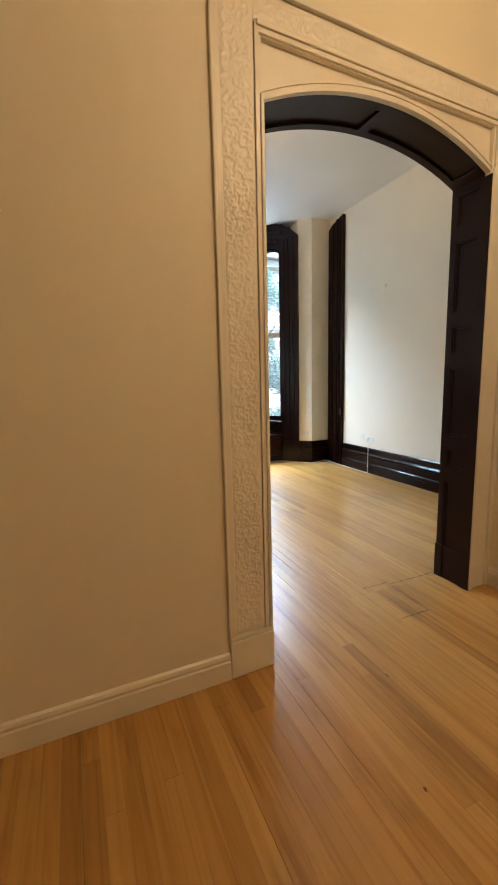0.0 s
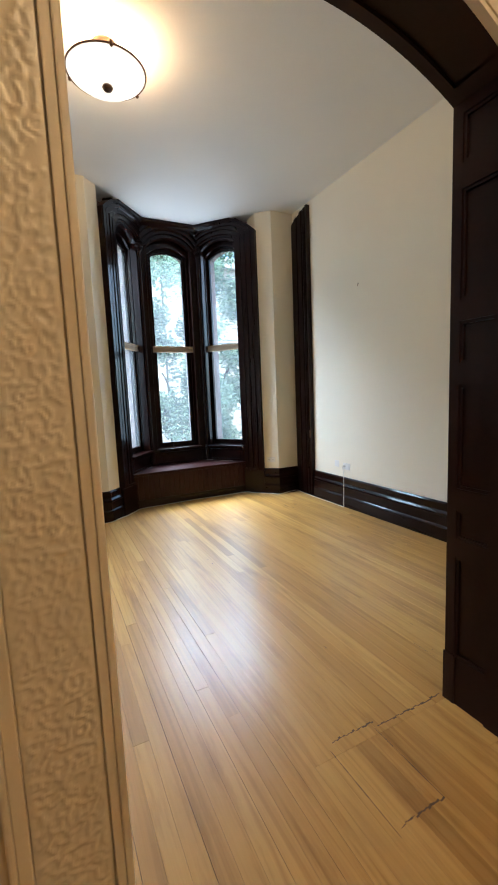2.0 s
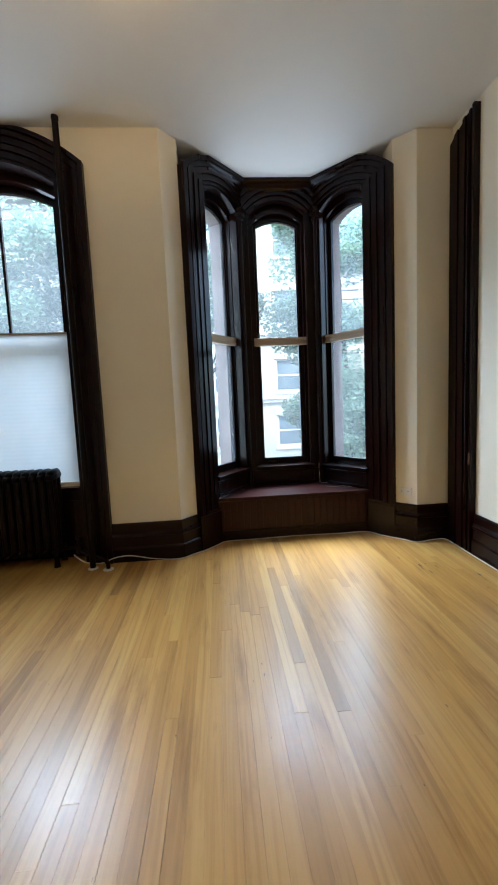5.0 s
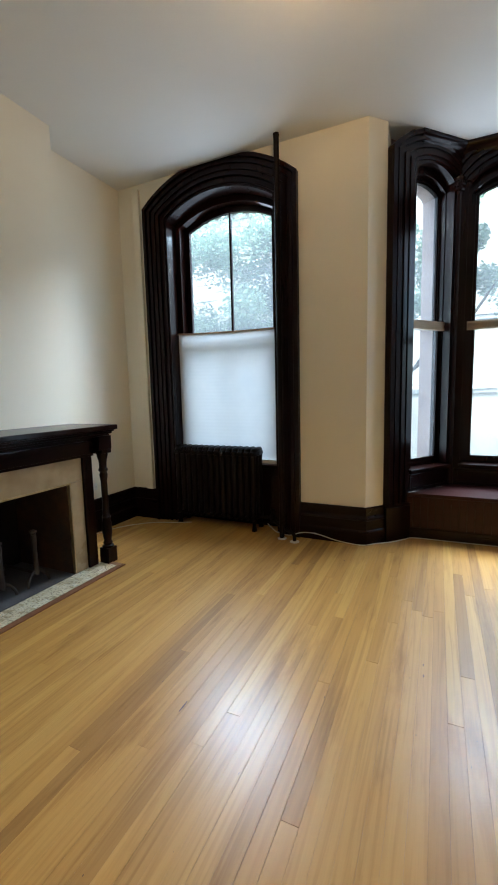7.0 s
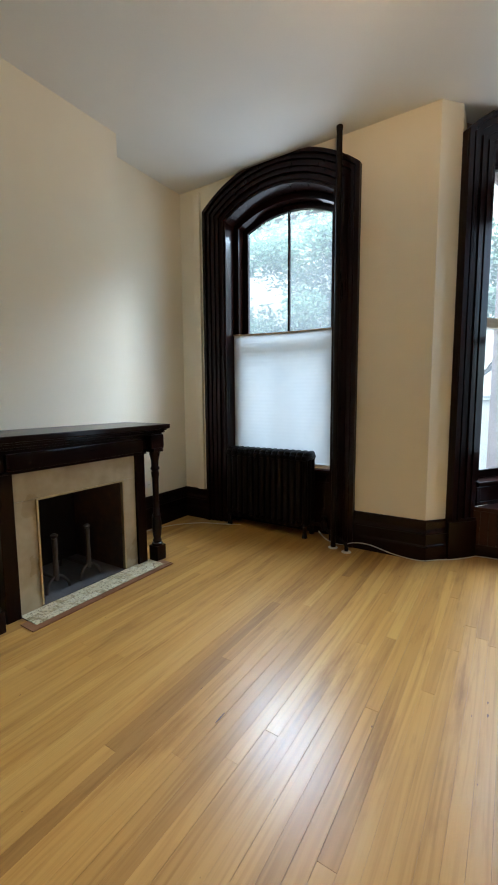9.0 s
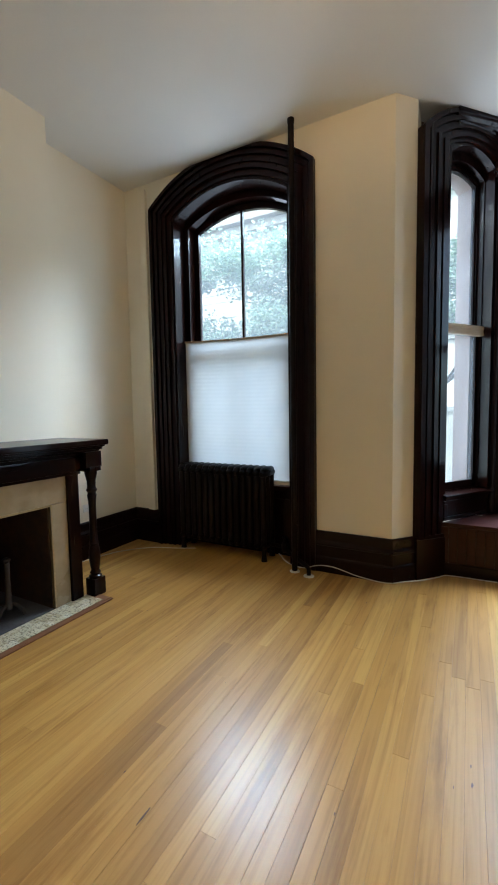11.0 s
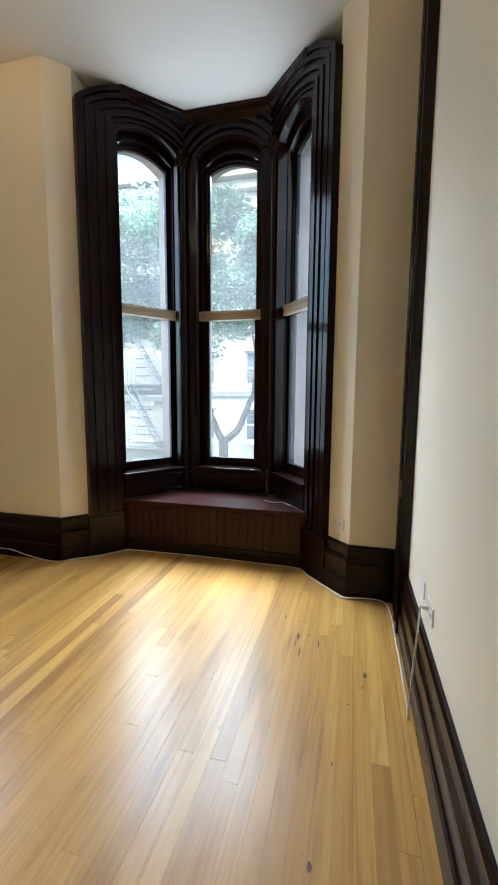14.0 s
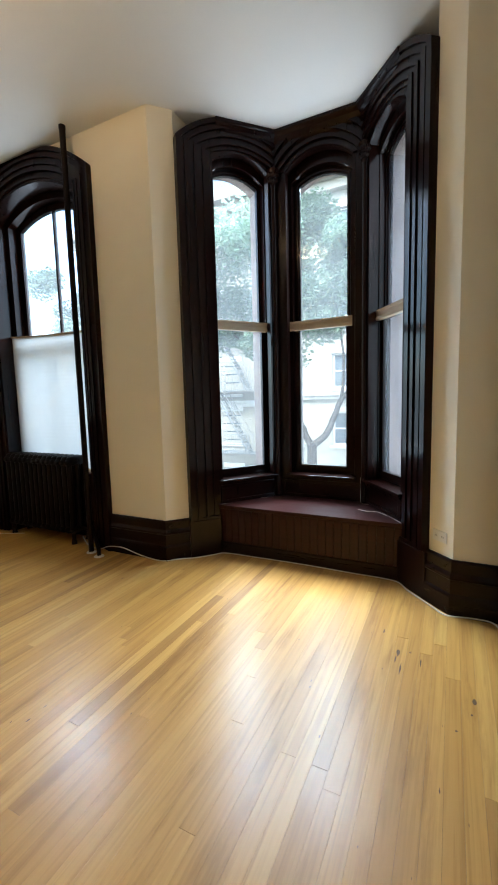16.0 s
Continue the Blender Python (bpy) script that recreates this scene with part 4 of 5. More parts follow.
surround = thing("fireplace_surround", (0.47, MC, 0), "veined tan marble fireplace surround", "fireplace")
for y0, y1, z0, z1 in ((MY0, 3.795, 0.0, 0.745), (4.503, MY1, 0.0, 0.745), (MY0, MY1, 0.747, 0.932)):
    bm = bmesh.new()
    box(bm, BREAST + 0.002, 0.488, y0 + 0.001, y1 - 0.001, z0, z1, bevel=0.002)
    piece("slab", bm, MARBLE, surround)
bm = bmesh.new()
for y0, y1, z0, z1 in ((3.793, 3.806, 0.02, 0.748), (4.492, 4.505, 0.02, 0.748), (3.793, 4.505, 0.735, 0.748)):
    box(bm, 0.47, 0.496, y0, y1, z0, z1)
piece("trim_frame", bm, BRASS, surround, "worn brass edging round the opening")
firebox = thing("firebox", (0.2, MC, 0), "sooted open firebox with rusty side plates", "fireplace")
bm = bmesh.new()
box(bm, -0.165, -0.14, 3.79, 4.505, 0, 0.75)
box(bm, -0.165, 0.09, 3.792, 4.503, 0.735, 0.749)
piece("back_wall", bm, SOOT, firebox)
for y0, y1 in ((3.792, 3.812), (4.484, 4.5035)):
    bm = bmesh.new()
    box(bm, -0.14, 0.47, y0, y1, 0.0, 0.735)
    piece("side_plate", bm, RUST, firebox, "rust-brown side plate")
bm = bmesh.new()
box(bm, -0.14, 0.488, 3.812, 4.484, 0.0, 0.015)
piece("floor_slab", bm, ASH, firebox, "grey ash-dusted floor slab")
for y in (3.98, 4.25):
    dog = thing("andiron", (0.36, y, 0.015), "old black iron andiron standing in the firebox", "andiron", "andirons")
    bm = bmesh.new()
    tube(bm, [(0.36, y, 0.09), (0.362, y, 0.28), (0.36, y, 0.40)], [0.022, 0.017, 0.021], 10)
    lathe(bm, [(0.012, 0.40), (0.026, 0.415), (0.026, 0.425), (0.012, 0.435)], (0.36, y, 0), 12)
    for s in (-1, 1):
        tube(bm, [(0.36, y, 0.13), (0.365, y + s * 0.05, 0.10), (0.375, y + s * 0.085, 0.05), (0.38, y + s * 0.09, 0.018)], 0.011, 8)
    tube(bm, [(0.36, y, 0.10), (0.15, y, 0.10), (0.0, y, 0.10), (-0.02, y, 0.016)], 0.011, 8)
    piece("body", bm, BLACKIRON, dog, smooth=True)
hearth = thing("hearth", (0.56, MC, 0), "cream and tan marble-piece hearth strip edged in red-brown wood", "hearth", "", "structure")
HEARTH_X, HEARTH_Y0, HEARTH_Y1 = 0.676, 3.645, 4.750
bm = bmesh.new()
box(bm, 0.488, HEARTH_X, HEARTH_Y0, HEARTH_Y1, 0.001, 0.0065)
piece("bed", bm, SUBFLOOR, hearth, "dark joint bed")
hearth_rng = random.Random(4)
for i in range(3):
    dx = (HEARTH_X - 0.490) / 3
    y = HEARTH_Y0 + 0.002
    while y < HEARTH_Y1 - 0.02:
        y1 = min(HEARTH_Y1 - 0.001, y + hearth_rng.uniform(0.035, 0.085))
        bm = bmesh.new()
        box(bm, 0.490 + i * dx, 0.490 + (i + 1) * dx - 0.0022, y, y1 - 0.0022, 0.002, 0.0095 + hearth_rng.uniform(0, 0.0008))
        piece("tile", bm, MARBLED, hearth)
        y = y1
bm = bmesh.new()
box(bm, HEARTH_X, HEARTH_X + 0.05, HEARTH_Y0 - 0.05, HEARTH_Y1 + 0.05, 0.001, 0.008)
for y0, y1 in ((HEARTH_Y0 - 0.05, HEARTH_Y0), (HEARTH_Y1, HEARTH_Y1 + 0.05)):
    box(bm, 0.587, HEARTH_X, y0, y1, 0.001, 0.008)
piece("border", bm, BORDER, hearth, "red-brown wooden border strip")

# ---- ceiling lamp ----
LX, LY = 2.50, 4.29
lamp = thing("ceiling_lamp", (LX, LY, 3.5), "lit alabaster-glass bowl ceiling lamp in a bronze ring", "ceiling lamp")
bm = bmesh.new()
lathe(bm, [(0.245, 3.478), (0.235, 3.465), (0.195, 3.436), (0.13, 3.413), (0.06, 3.403), (0.0, 3.401), (0.0, 3.408), (0.06, 3.410), (0.13, 3.420), (0.195, 3.444), (0.23, 3.47), (0.242, 3.482)][::-1], (LX, LY, 0), 40)
bmesh.ops.remove_doubles(bm, verts=bm.verts, dist=0.0005)
piece("bowl", bm, BOWL, lamp, "glowing alabaster glass bowl", True)
bm = bmesh.new()
ring = [(LX + 0.25 * math.cos(a), LY + 0.25 * math.sin(a), 3.480) for a in (math.pi * 2 * i / 48 for i in range(49))]
tube(bm, ring, 0.006, 8)
for k in range(3):
    a = 2 * math.pi * k / 3 + 0.5
    lathe(bm, [(0.006, -0.018), (0.011, -0.012), (0.011, 0.012), (0.006, 0.018)], (LX + 0.252 * math.cos(a), LY + 0.252 * math.sin(a), 3.480), 8)
    tube(bm, [(LX + 0.247 * math.cos(a), LY + 0.247 * math.sin(a), 3.485), (LX + 0.05 * math.cos(a), LY + 0.05 * math.sin(a), 3.60)], 0.004, 6)
piece("ring", bm, BRONZE, lamp, "dark bronze ring", True)
bm = bmesh.new()
lathe(bm, [(0.004, 3.37), (0.026, 3.378), (0.034, 3.392), (0.030, 3.402), (0.012, 3.408)], (LX, LY, 0), 20)
piece("finial", bm, BRONZE, lamp, "dark bronze finial", True)
bm = bmesh.new()
lathe(bm, [(0.01, 3.58), (0.05, 3.585), (0.066, 3.60), (0.066, 3.62), (0.075, 3.64), (0.08, CEILING)], (LX, LY, 0), 28)
piece("canopy", bm, COPPER, lamp, "copper-coloured canopy", True)
lamp_light("room_lamp_bulb", (LX, LY, 3.545), ROOM_LAMP, (1.0, 0.64, 0.32), 0.06)

HX, HY = 2.80, 0.35
hall_lamp = thing("hall_lamp", (HX, HY, 3.3), "lit opal glass hallway ceiling lamp", "ceiling lamp")
bm = bmesh.new()
lathe(bm, [(0.12, 3.33), (0.15, 3.40), (0.15, 3.449)], (HX, HY, 0), 28)
piece("canopy", bm, BRASS, hall_lamp, smooth=True)
lamp_light("hall_lamp_bulb", (HX, HY, 3.22), HALL_LAMP, HALL_TINT, 0.09)

# ---- outlets, cable, hook ----


def outlet(m, w, h, label, blank=False):
    """A wall plate in a frame whose u runs along the wall and v points into it."""
    plate = thing("outlet", m @ Vector((0, 0, 0)), label, "outlet", "wall outlets")
    bm = bmesh.new()
    box(bm, -w / 2, w / 2, -0.007, 0.001, -h / 2, h / 2, m, 0.002)
    piece("plate", bm, PLASTIC, plate)
    if not blank:
        for s in (-1, 1):
            bm = bmesh.new()
            du, dz = (s * w * 0.24, 0) if w > h else (0, s * h * 0.24)
            box(bm, du - 0.014, du + 0.014, -0.009, -0.006, dz - 0.014, dz + 0.014, m, 0.002)
            face = piece("socket", bm, PLASTIC, plate)
            bm = bmesh.new()
            for k in (-1, 1):
                box(bm, du + k * 0.006 - 0.0012, du + k * 0.006 + 0.0012, -0.0098, -0.0085, dz - 0.005, dz + 0.005, m)
            piece("slot", bm, IRON, face)
    return plate


def wall_frame(p, along, z):
    d = Vector(along).normalized()
    return Matrix(((d.x, -d.y, 0, p[0]), (d.y, d.x, 0, p[1]), (0, 0, 1, z), (0, 0, 0, 1)))


outlet(wall_frame((EAST, 4.985), (0, -1), 0.475), 0.115, 0.075, "white outlet with a plugged-in cable low on the wall")
outlet(wall_frame((EAST, 5.16), (0, -1), 0.49), 0.075, 0.075, "white blank plate low on the wall", True)
outlet(wall_frame(tuple((Vector((4.55, 6.15)) + Vector((4.70, 6.0))) / 2), (1, -1), 0.462), 0.115, 0.07, "white outlet on the narrow splayed pier")
outlet(wall_frame((WEST, 5.36), (0, 1), 0.475), 0.115, 0.07, "white outlet in the alcove above the baseboard")
plug = thing("plug", (EAST - 0.02, 5.02, 0.475), "small white plug at the end of a white cable", "plug")
bm = bmesh.new()
box(bm, EAST - 0.030, EAST - 0.008, 5.008, 5.026, 0.466, 0.484, bevel=0.004)
piece("body", bm, CABLE, plug)


def smooth_line(pts, n=8):
    out = []
    p = [Vector(q) for q in pts]
    for i in range(len(p) - 1):
        a, b, c, d = p[max(i - 1, 0)], p[i], p[i + 1], p[min(i + 2, len(p) - 1)]
        for k in range(n):
            t = k / n
            out.append(0.5 * (2 * b + (c - a) * t + (2 * a - 5 * b + 4 * c - d) * t * t + (3 * b - 3 * c + d - a) * t ** 3))
    return out + [p[-1]]


def cable(name, pts, label):
    bm = bmesh.new()
    tube(bm, smooth_line(pts), 0.0042, 8)
    return tagged(mesh_ob(name, bm, CABLE, True), label, "cable")


cable("floor_cable", [(1.56, 5.93, 0.11), (1.66, 5.90, 0.05), (1.80, 5.90, 0.03), (1.92, 5.90, 0.07), (2.05, 5.935, 0.065), (2.25, 5.945, 0.02), (2.47, 5.945, 0.005), (2.60, 6.02, 0.012), (2.72, 6.125, 0.006), (2.82, 6.235, 0.006), (2.90, 6.31, 0.006), (3.2, 6.326, 0.006), (3.6, 6.322, 0.012), (4.0, 6.326, 0.006), (4.32, 6.30, 0.012), (4.42, 6.20, 0.006), (4.51, 6.10, 0.008), (4.59, 6.01, 0.010), (4.67, 5.942, 0.006), (4.82, 5.935, 0.02), (4.92, 5.90, 0.03), (4.955, 5.80, 0.012), (4.962, 5.5, 0.005), (4.962, 5.2, 0.005), (4.960, 5.03, 0.005), (4.955, 4.975, 0.006), (4.955, 4.97, 0.06), (4.962, 4.975, 0.2), (4.975, 4.99, 0.38), (4.985, 5.018, 0.475)], "long white cable running along the foot of the baseboards")
cable("alcove_cable", [(-0.115, 5.2, 0.004), (-0.02, 5.55, 0.004), (0.2, 5.80, 0.004), (0.45, 5.90, 0.004), (0.62, 5.98, 0.004)], "white cable on the floor of the alcove")

hook = thing("wall_hook", (EAST, 4.75, 2.47), "small bent metal hook in the side wall", "hook")
bm = bmesh.new()
tube(bm, [(EAST, 4.75, 2.47), (EAST - 0.014, 4.75, 2.472), (EAST - 0.017, 4.75, 2.46), (EAST - 0.016, 4.752, 2.44)], 0.0028, 8)
piece("wire", bm, BRONZE, hook, smooth=True)

# ---- street ----
GROUND = -4.5
bm = bmesh.new()
box(bm, -400, 400, 6.7, 500, GROUND - 0.5, GROUND - 0.14)
tagged(mesh_ob("ground", bm, ASPHALT), "grey asphalt street", "ground", "", "structure")
bm = bmesh.new()
box(bm, -60, 60, 17.5, 22.0, GROUND - 0.2, GROUND)
box(bm, -60, 60, 6.75, 9.5, GROUND - 0.2, GROUND)
tagged(mesh_ob("pavement", bm, PAVING), "pale concrete pavements with kerbs", "pavement", "", "structure")


def facade_window(house, x, z, w, h, y):
    bm = bmesh.new()
    for x0, x1, z0, z1 in ((x - w / 2, x - w / 2 + 0.08, z, z + h), (x + w / 2 - 0.08, x + w / 2, z, z + h), (x - w / 2, x + w / 2, z, z + 0.08), (x - w / 2, x + w / 2, z + h - 0.08, z + h), (x - w / 2, x + w / 2, z + h / 2 - 0.03, z + h / 2 + 0.03)):
        box(bm, x0, x1, y + 0.10, y + 0.18, z0, z1)
    win = piece("window", bm, WINFRAME, house)
    bm = bmesh.new()
    box(bm, x - w / 2, x + w / 2, y + 0.15, y + 0.165, z, z + h)
    piece("pane", bm, FARGLASS, win, "dim reflecting pane")
    bm = bmesh.new()
    box(bm, x - w / 2 - 0.12, x + w / 2 + 0.12, y - 0.12, y + 0.1, z - 0.14, z, bevel=0.02)
    piece("sill", bm, WINFRAME, win)
    bm = bmesh.new()
    box(bm, x - w / 2 - 0.10, x + w / 2 + 0.10, y - 0.06, y + 0.02, z + h, z + h + 0.24, bevel=0.02)
    piece("lintel", bm, WINFRAME, win)


def town_house(x0, x1, y, columns, rows, w, h, material, ledges, label, joints):
    """A street front with real openings: bands between storeys, piers between windows."""
    house = thing("town_house", ((x0 + x1) / 2, y, GROUND), label, "house")
    top = rows[-1] + h + 1.6
    zs = [GROUND - 0.2, *[v for r in rows for v in (r, r + h)], top]
    bm = bmesh.new()
    for a, b in zip(zs[::2], zs[1::2]):
        box(bm, x0, x1, y, y + 0.4, a, b)
    xs = [x0, *[v for c in columns for v in (c - w / 2, c + w / 2)], x1]
    for r in rows:
        for a, b in zip(xs[::2], xs[1::2]):
            box(bm, a, b, y, y + 0.4, r, r + h)
    box(bm, x0, x1, y + 0.4, y + 9, GROUND - 0.2, top)
    if joints:
        z = GROUND
        while z < top - 0.5:
            box(bm, x0, x1, y - 0.03, y, z, z + 0.36)
            z += 0.42
    piece("wall", bm, material, house)
    bm = bmesh.new()
    box(bm, x0 - 0.1, x1 + 0.1, y - 0.7, y + 0.2, top - 0.5, top, bevel=0.05)
    box(bm, x0, x1, y - 0.35, y + 0.2, top - 0.9, top - 0.5, bevel=0.04)
    piece("cornice", bm, material, house)
    for z in ledges:
        bm = bmesh.new()
        box(bm, x0, x1, y - 0.28, y + 0.1, z, z + 0.16, bevel=0.03)
        box(bm, x0, x1, y - 0.16, y + 0.1, z - 0.16, z, bevel=0.03)
        piece("ledge", bm, WINFRAME, house)
    for c in columns:
        for r in rows:
            facade_window(house, c, r, w, h, y)
    return house


FY = 22.0
town_house(-3.4, 7.6, FY, [-2.45, 0.43, 3.43, 6.4], [-3.9, -0.9, 1.75, 4.9, 8.0], 1.4, 1.55, WHITESTONE, [1.40, 4.4], "white painted masonry town house across the street", False)
town_house(-16.0, -3.5, FY, [-14.0, -11.4, -8.5, -5.55], [-3.9, -0.95, 1.6, 5.0, 8.1], 1.05, 1.67, STONE, [1.10], "pale limestone town house with a fire escape", True)
town_house(7.7, 22.0, FY, [9.4, 12.0, 14.6, 17.2], [-3.9, -1.0, 1.95, 5.1], 1.05, 1.65, STONE, [1.2, 4.3], "pale stone town house across the street", True)

escape = thing("fire_escape", (-5.8, FY - 0.6, -1.3), "grey iron fire escape with steep stairs and railings", "fire escape")
for z in (-1.35, 1.75, 4.9):
    bm = bmesh.new()
    for i in range(10):
        box(bm, -7.6, -3.7, FY - 1.05 + i * 0.1, FY - 1.0 + i * 0.1, z, z + 0.05)
    piece("platform", bm, FIREIRON, escape)
    bm = bmesh.new()
    for zz in (0.45, 0.95):
        box(bm, -7.6, -3.7, FY - 1.08, FY - 1.05, z + zz, z + zz + 0.04)
    for i in range(20):
        box(bm, -7.6 + i * 0.204, -7.58 + i * 0.204, FY - 1.075, FY - 1.055, z, z + 0.95)
    piece("railing", bm, FIREIRON, escape)
for z in (-1.35, 1.75):
    bm = bmesh.new()
    for yy in (FY - 0.95, FY - 0.45):
        tube(bm, [(-4.2, yy, z), (-6.0, yy, z + 3.1)], 0.04, 6)
        tube(bm, [(-4.2, yy, z + 0.8), (-6.0, yy, z + 3.9)], 0.02, 6)
    for i in range(13):
        f = (i + 0.5) / 13
        box(bm, -4.28 - 1.8 * f, -4.1 - 1.8 * f, FY - 0.95, FY - 0.45, z + 3.1 * f, z + 3.1 * f + 0.03)
    piece("stair", bm, FIREIRON, escape)


def tree(base, limbs, clumps, leaves, seed, label):
    """A tapered trunk with limbs and a crown of leaf clumps."""
    rng = random.Random(seed)
    t = thing("tree", base, label, "tree", "street trees")
    bm = bmesh.new()
    for pts, r0, r1 in limbs:
        line = smooth_line(pts, 5)
        n = len(line)
        tube(bm, [p + Vector((rng.uniform(-0.02, 0.02), rng.uniform(-0.02, 0.02), 0)) for p in line], [r0 + (r1 - r0) * i / (n - 1) for i in range(n)], 9)
    piece("trunk", bm, BARK, t, "grey-brown forked trunk", True)
    verts, faces = [], []
    for cx, cy, cz, r in clumps:
        for k in range(leaves):
            d = Vector((rng.gauss(0, 1), rng.gauss(0, 1), rng.gauss(0, 0.7)))
            p = Vector((cx, cy, cz)) + d.normalized() * r * (rng.random() ** 0.45)
            a = Vector((rng.gauss(0, 1), rng.gauss(0, 1), rng.gauss(0, 0.5))).normalized()
            b = a.cross(Vector((rng.gauss(0, 1), rng.gauss(0, 1), rng.gauss(0, 1)))).normalized()
            s = rng.uniform(0.05, 0.10)
            i = len(verts)
            verts += [p - a * s, p + b * s * 0.45, p + a * s, p - b * s * 0.45]
            faces.append((i, i + 1, i + 2, i + 3))
    me = bpy.data.meshes.new("crown")
    me.from_pydata([tuple(v) for v in verts], [], faces)
    me.materials.append(LEAF)
    hang(tagged(new("crown", me), "loose green leafy crown"), t)
    return t


def crown(seed, centre, spread, height, count):
    rng = random.Random(seed)
    return [(centre[0] + rng.gauss(0, spread), centre[1] + rng.gauss(0, spread * 0.45), centre[2] + rng.uniform(-height, height), rng.uniform(0.45, 0.95)) for _ in range(count)]


tree((0.75, 16.0, GROUND), [
    ([(0.75, 16, GROUND), (0.7, 16, -2.5), (0.62, 16, -0.2)], 0.20, 0.15),
    ([(0.62, 16, -0.25), (0.25, 16, 0.5), (-0.1, 15.9, 1.6), (-0.35, 15.8, 3.2), (-0.9, 15.7, 5.5)], 0.12, 0.04),
    ([(0.62, 16, -0.25), (1.15, 16, 0.25), (1.6, 16, 1.25), (2.4, 16, 2.1), (3.6, 16.1, 3.1), (4.6, 16.2, 4.6)], 0.12, 0.03),
    ([(2.4, 16, 2.1), (2.9, 15.9, 3.0), (3.0, 15.8, 4.2)], 0.05, 0.02),
    ([(-0.1, 15.9, 1.6), (-0.9, 16, 2.6), (-2.2, 16, 3.6)], 0.05, 0.02),
    ([(1.6, 16, 1.25), (1.7, 15.8, 2.6), (1.4, 15.7, 4.6)], 0.06, 0.02)],
    crown(3, (0.6, 15.6, 5.0), 2.3, 2.2, 52),800,5, "street tree with a forked leaning trunk")
tree((-6.5, 14.6, GROUND), [
    ([(-6.5, 14.6, GROUND), (-6.4, 14.6, -1.0), (-6.2, 14.6, 2.5), (-6.0, 14.6, 6.0)], 0.2, 0.06),
    ([(-6.3, 14.6, 0.8), (-5.3, 14.6, 2.2), (-4.2, 14.6, 3.6)], 0.09, 0.03),
    ([(-6.2, 14.6, 1.8), (-7.4, 14.6, 3.0), (-8.4, 14.6, 4.5)], 0.09, 0.03)],
    crown(8, (-5.4, 14.4, 3.9), 2.3, 2.2, 46), 800, 6, "leafy street tree with an upright trunk")
tree((7.2, 15.2, GROUND), [
    ([(7.2, 15.2, GROUND), (7.2, 15.2, -1.5), (7.0, 15.2, 1.5), (6.8, 15.2, 5.0)], 0.2, 0.05),
    ([(7.1, 15.2, -0.8), (6.2, 15.2, 0.8), (5.6, 15.2, 2.2)], 0.08, 0.03),
    ([(7.0, 15.2, 0.6), (8.0, 15.2, 2.2), (8.8, 15.2, 3.4)], 0.08, 0.03)],
    crown(11, (7.0, 15.0, 3.2), 0.95, 3.4, 40), 800, 7, "leafy street tree with low branches")

# ---- floor: strips of flooring on a dark bed ----
bm = bmesh.new()
box(bm, -2.0, 3.8, -2.4, 2.41, -0.2, -0.012)
box(bm, -0.45, 5.35, 2.41, 6.40, -0.2, -0.012)
floor = tagged(mesh_ob("floor", bm, SUBFLOOR), "honey-coloured varnished strip wood floor", "floor", "", "structure")
rng = random.Random(21)
W = 0.0635
near, rest = [], bmesh.new()
x = -1.8
while x < EAST:
    y = -2.2 + rng.uniform(-1.5, 0)
    limit = 6.40 if x > WEST - W else 2.42
    gap = 0.0003 if rng.random() < 0.8 else 0.0013
    while y < limit:
        ln = rng.choice((1.2, 1.8, 2.4, 3.0, 3.8)) * rng.uniform(0.85, 1.15)
        y0, y1 = max(y, -2.2 if x < 3.66 else 2.36), min(y + ln, limit)
        if y0 < 2.40 < y1 and 2.7 < x < 3.42:
            y1 = 2.40
            ln = y1 - y
        y += ln
        if y1 - y0 < 0.05:
            continue
        near.append((x, y0, x + W - gap, y1 - 0.0008))
    x += W


def strip_mesh(bm, x0, y0, x1, y1, z):
    c = 0.0004
    lo = [bm.verts.new(p) for p in ((x0, y0, -0.014), (x1, y0, -0.014), (x1, y1, -0.014), (x0, y1, -0.014))]
    mid = [bm.verts.new(p) for p in ((x0, y0, z - c), (x1, y0, z - c), (x1, y1, z - c), (x0, y1, z - c))]
    hi = [bm.verts.new(p) for p in ((x0 + c, y0 + c, z), (x1 - c, y0 + c, z), (x1 - c, y1 - c, z), (x0 + c, y1 - c, z))]
    for a, b in ((lo, mid), (mid, hi)):
        for i in range(4):
            bm.faces.new((a[i], a[(i + 1) % 4], b[(i + 1) % 4], b[i]))
    bm.faces.new(hi)


shared = 0
for x0, y0, x1, y1 in near:
    z = rng.uniform(-0.0005, 0.0)
    single = x0 > 1.6 and y1 > 2.2 and shared < 300 or (x0 > 1.2 and x0 < 3.6 and 0.9 < y1 <= 2.2 and shared < 300)
    if single:
        bm = bmesh.new()
        strip_mesh(bm, x0, y0, x1, y1, z)
        part("plank", bm, PLANK, floor)
        shared += 1
    else:
        strip_mesh(rest, x0, y0, x1, y1, z)
tagged(part("planks", rest, PLANKREST, floor), kind="stuff")

# knots, nail holes and a worn seam in the floor
marks = bmesh.new()


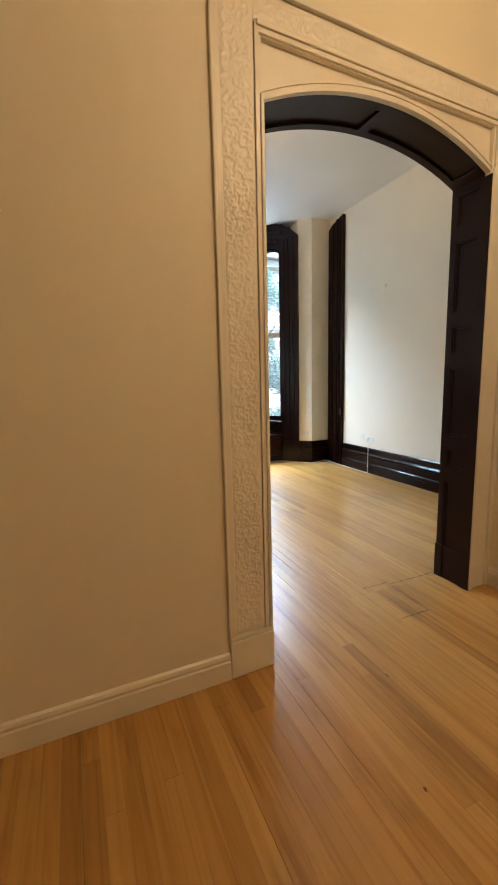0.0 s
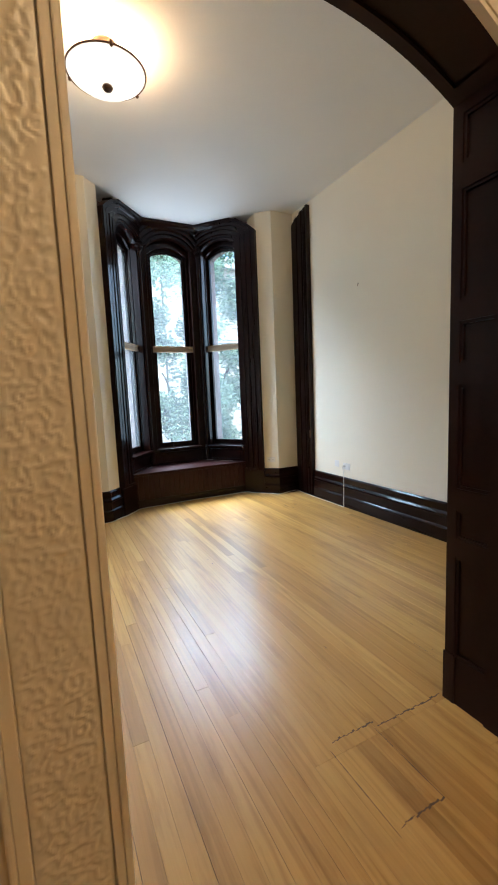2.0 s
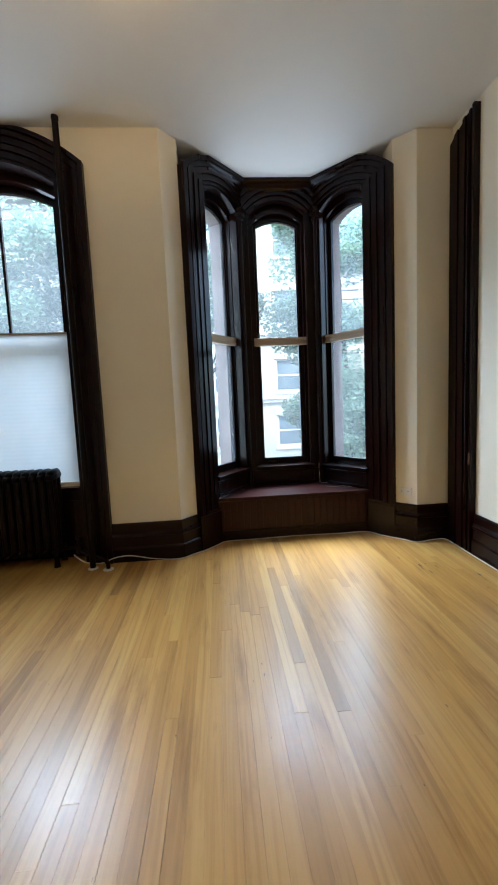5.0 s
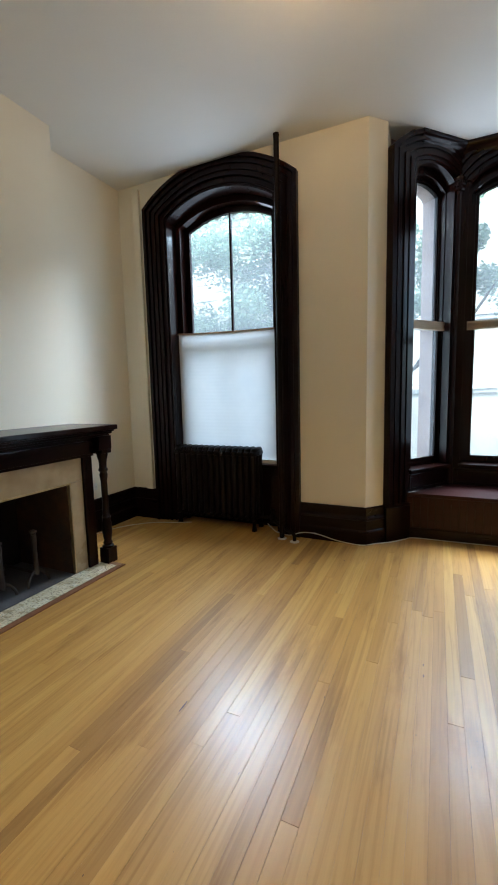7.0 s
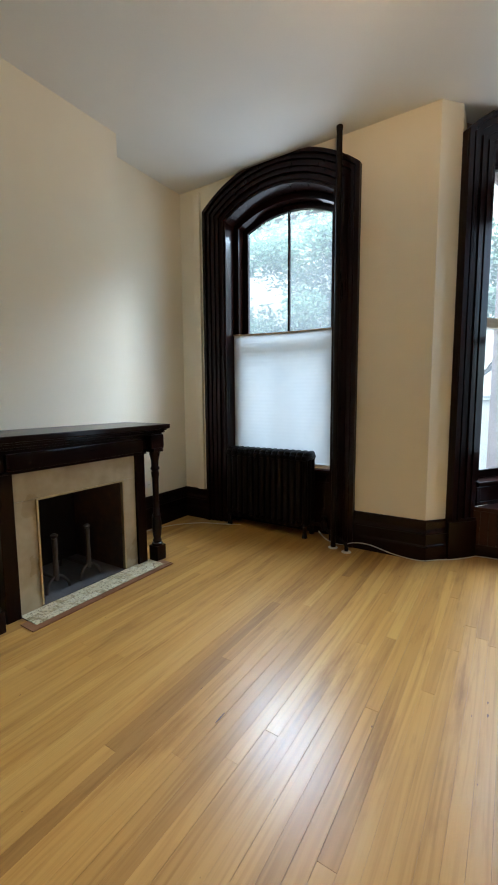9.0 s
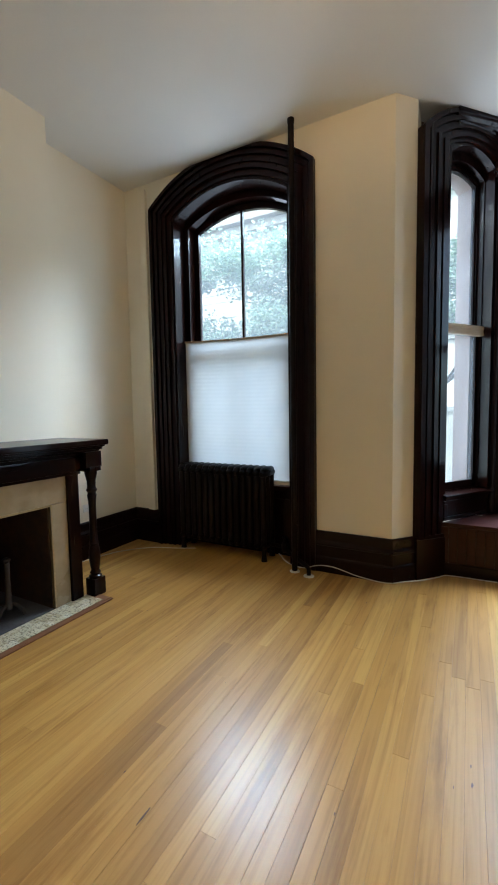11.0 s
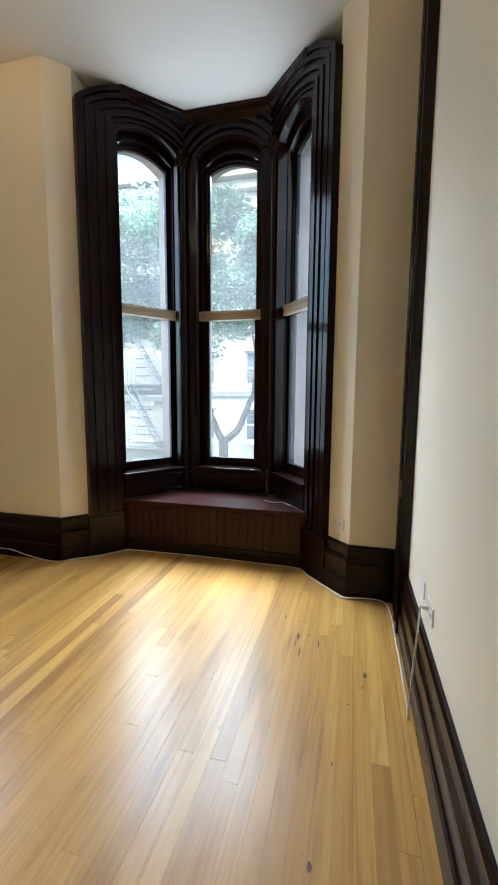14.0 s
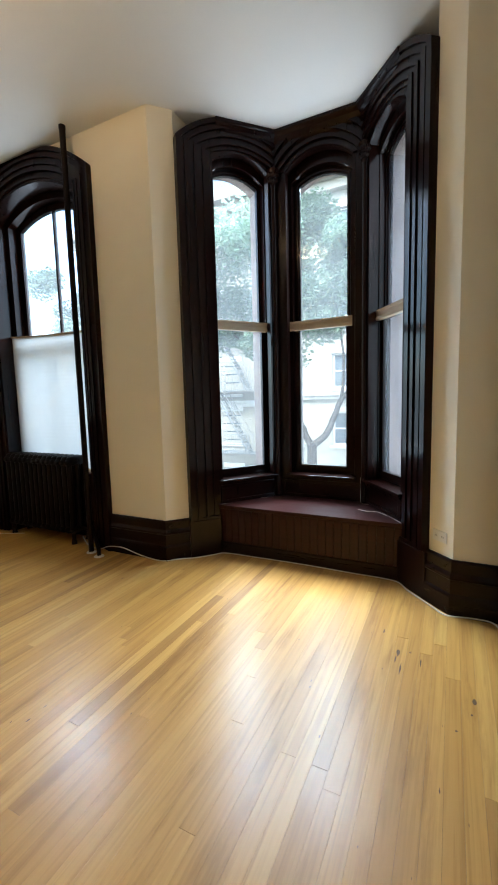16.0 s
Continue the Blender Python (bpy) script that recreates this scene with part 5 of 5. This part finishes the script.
def blot(mx, my, r, s):
    vs = [marks.verts.new((mx + r * math.cos(a) * rng.uniform(0.5, 1.1), my + s * r * math.sin(a) * rng.uniform(0.6, 1.1), 0.0009)) for a in (math.pi * 2 * i / 12 for i in range(12))]
    marks.faces.new(vs)


for spot in ((4.446, 5.443, 0.006, 4.0), (4.505, 5.469, 0.005, 1.0), (4.794, 5.208, 0.008, 2.2), (4.47, 5.31, 0.0035, 9.0), (2.066, 3.668, 0.003, 9.0), (2.403, 5.554, 0.004, 1.5), (4.1, 5.0, 0.003, 1.5), (4.35, 5.62, 0.003, 6.0), (3.05, 4.3, 0.003, 3.0), (2.45, 1.8, 0.004, 2.0), (4.72, 5.0, 0.004, 1.0), (2.2, 1.35, 0.005, 1.5), (4.44, 5.38, 0.003, 8.0), (4.56, 5.40, 0.0025, 10.0), (4.78, 5.12, 0.004, 1.2), (4.62, 4.35, 0.007, 1.4)):
    blot(spot[0], spot[1], spot[2] * 1.5, spot[3])
for _ in range(70):
    blot(rng.uniform(0.9, 4.9), rng.uniform(2.6, 5.8), rng.uniform(0.0012, 0.003), rng.uniform(1, 5))
for x0, x1, yy in ((2.826, 3.038, 2.455), (3.038, 3.405, 2.428), (2.822, 3.021, 2.104)):
    n = 18
    for i in range(n):
        a, b = x0 + (x1 - x0) * i / n, x0 + (x1 - x0) * (i + 1) / n
        w0, dy = rng.uniform(0.0012, 0.0055), rng.uniform(-0.004, 0.004)
        marks.faces.new([marks.verts.new(p) for p in ((a, yy + dy - w0, 0.0009), (b, yy + dy - w0 * 0.7, 0.0009), (b, yy + dy + w0, 0.0009), (a, yy + dy + w0 * 0.8, 0.0009))])
for x0, y0, y1 in ((2.80, 2.08, 2.428), (3.02, 2.10, 2.425), (3.60, 2.60, 2.76)):
    n = 10
    for i in range(n):
        a, b = y0 + (y1 - y0) * i / n, y0 + (y1 - y0) * (i + 1) / n
        w0 = rng.uniform(0.0005, 0.0024)
        marks.faces.new([marks.verts.new(p) for p in ((x0 - w0, a, 0.001), (x0 + w0, a, 0.001), (x0 + w0 * 0.6, b, 0.001), (x0 - w0 * 0.7, b, 0.001))])
tagged(part("wear_marks", marks, KNOT, floor, "dark knots, nail holes and a worn seam"), kind="stuff")
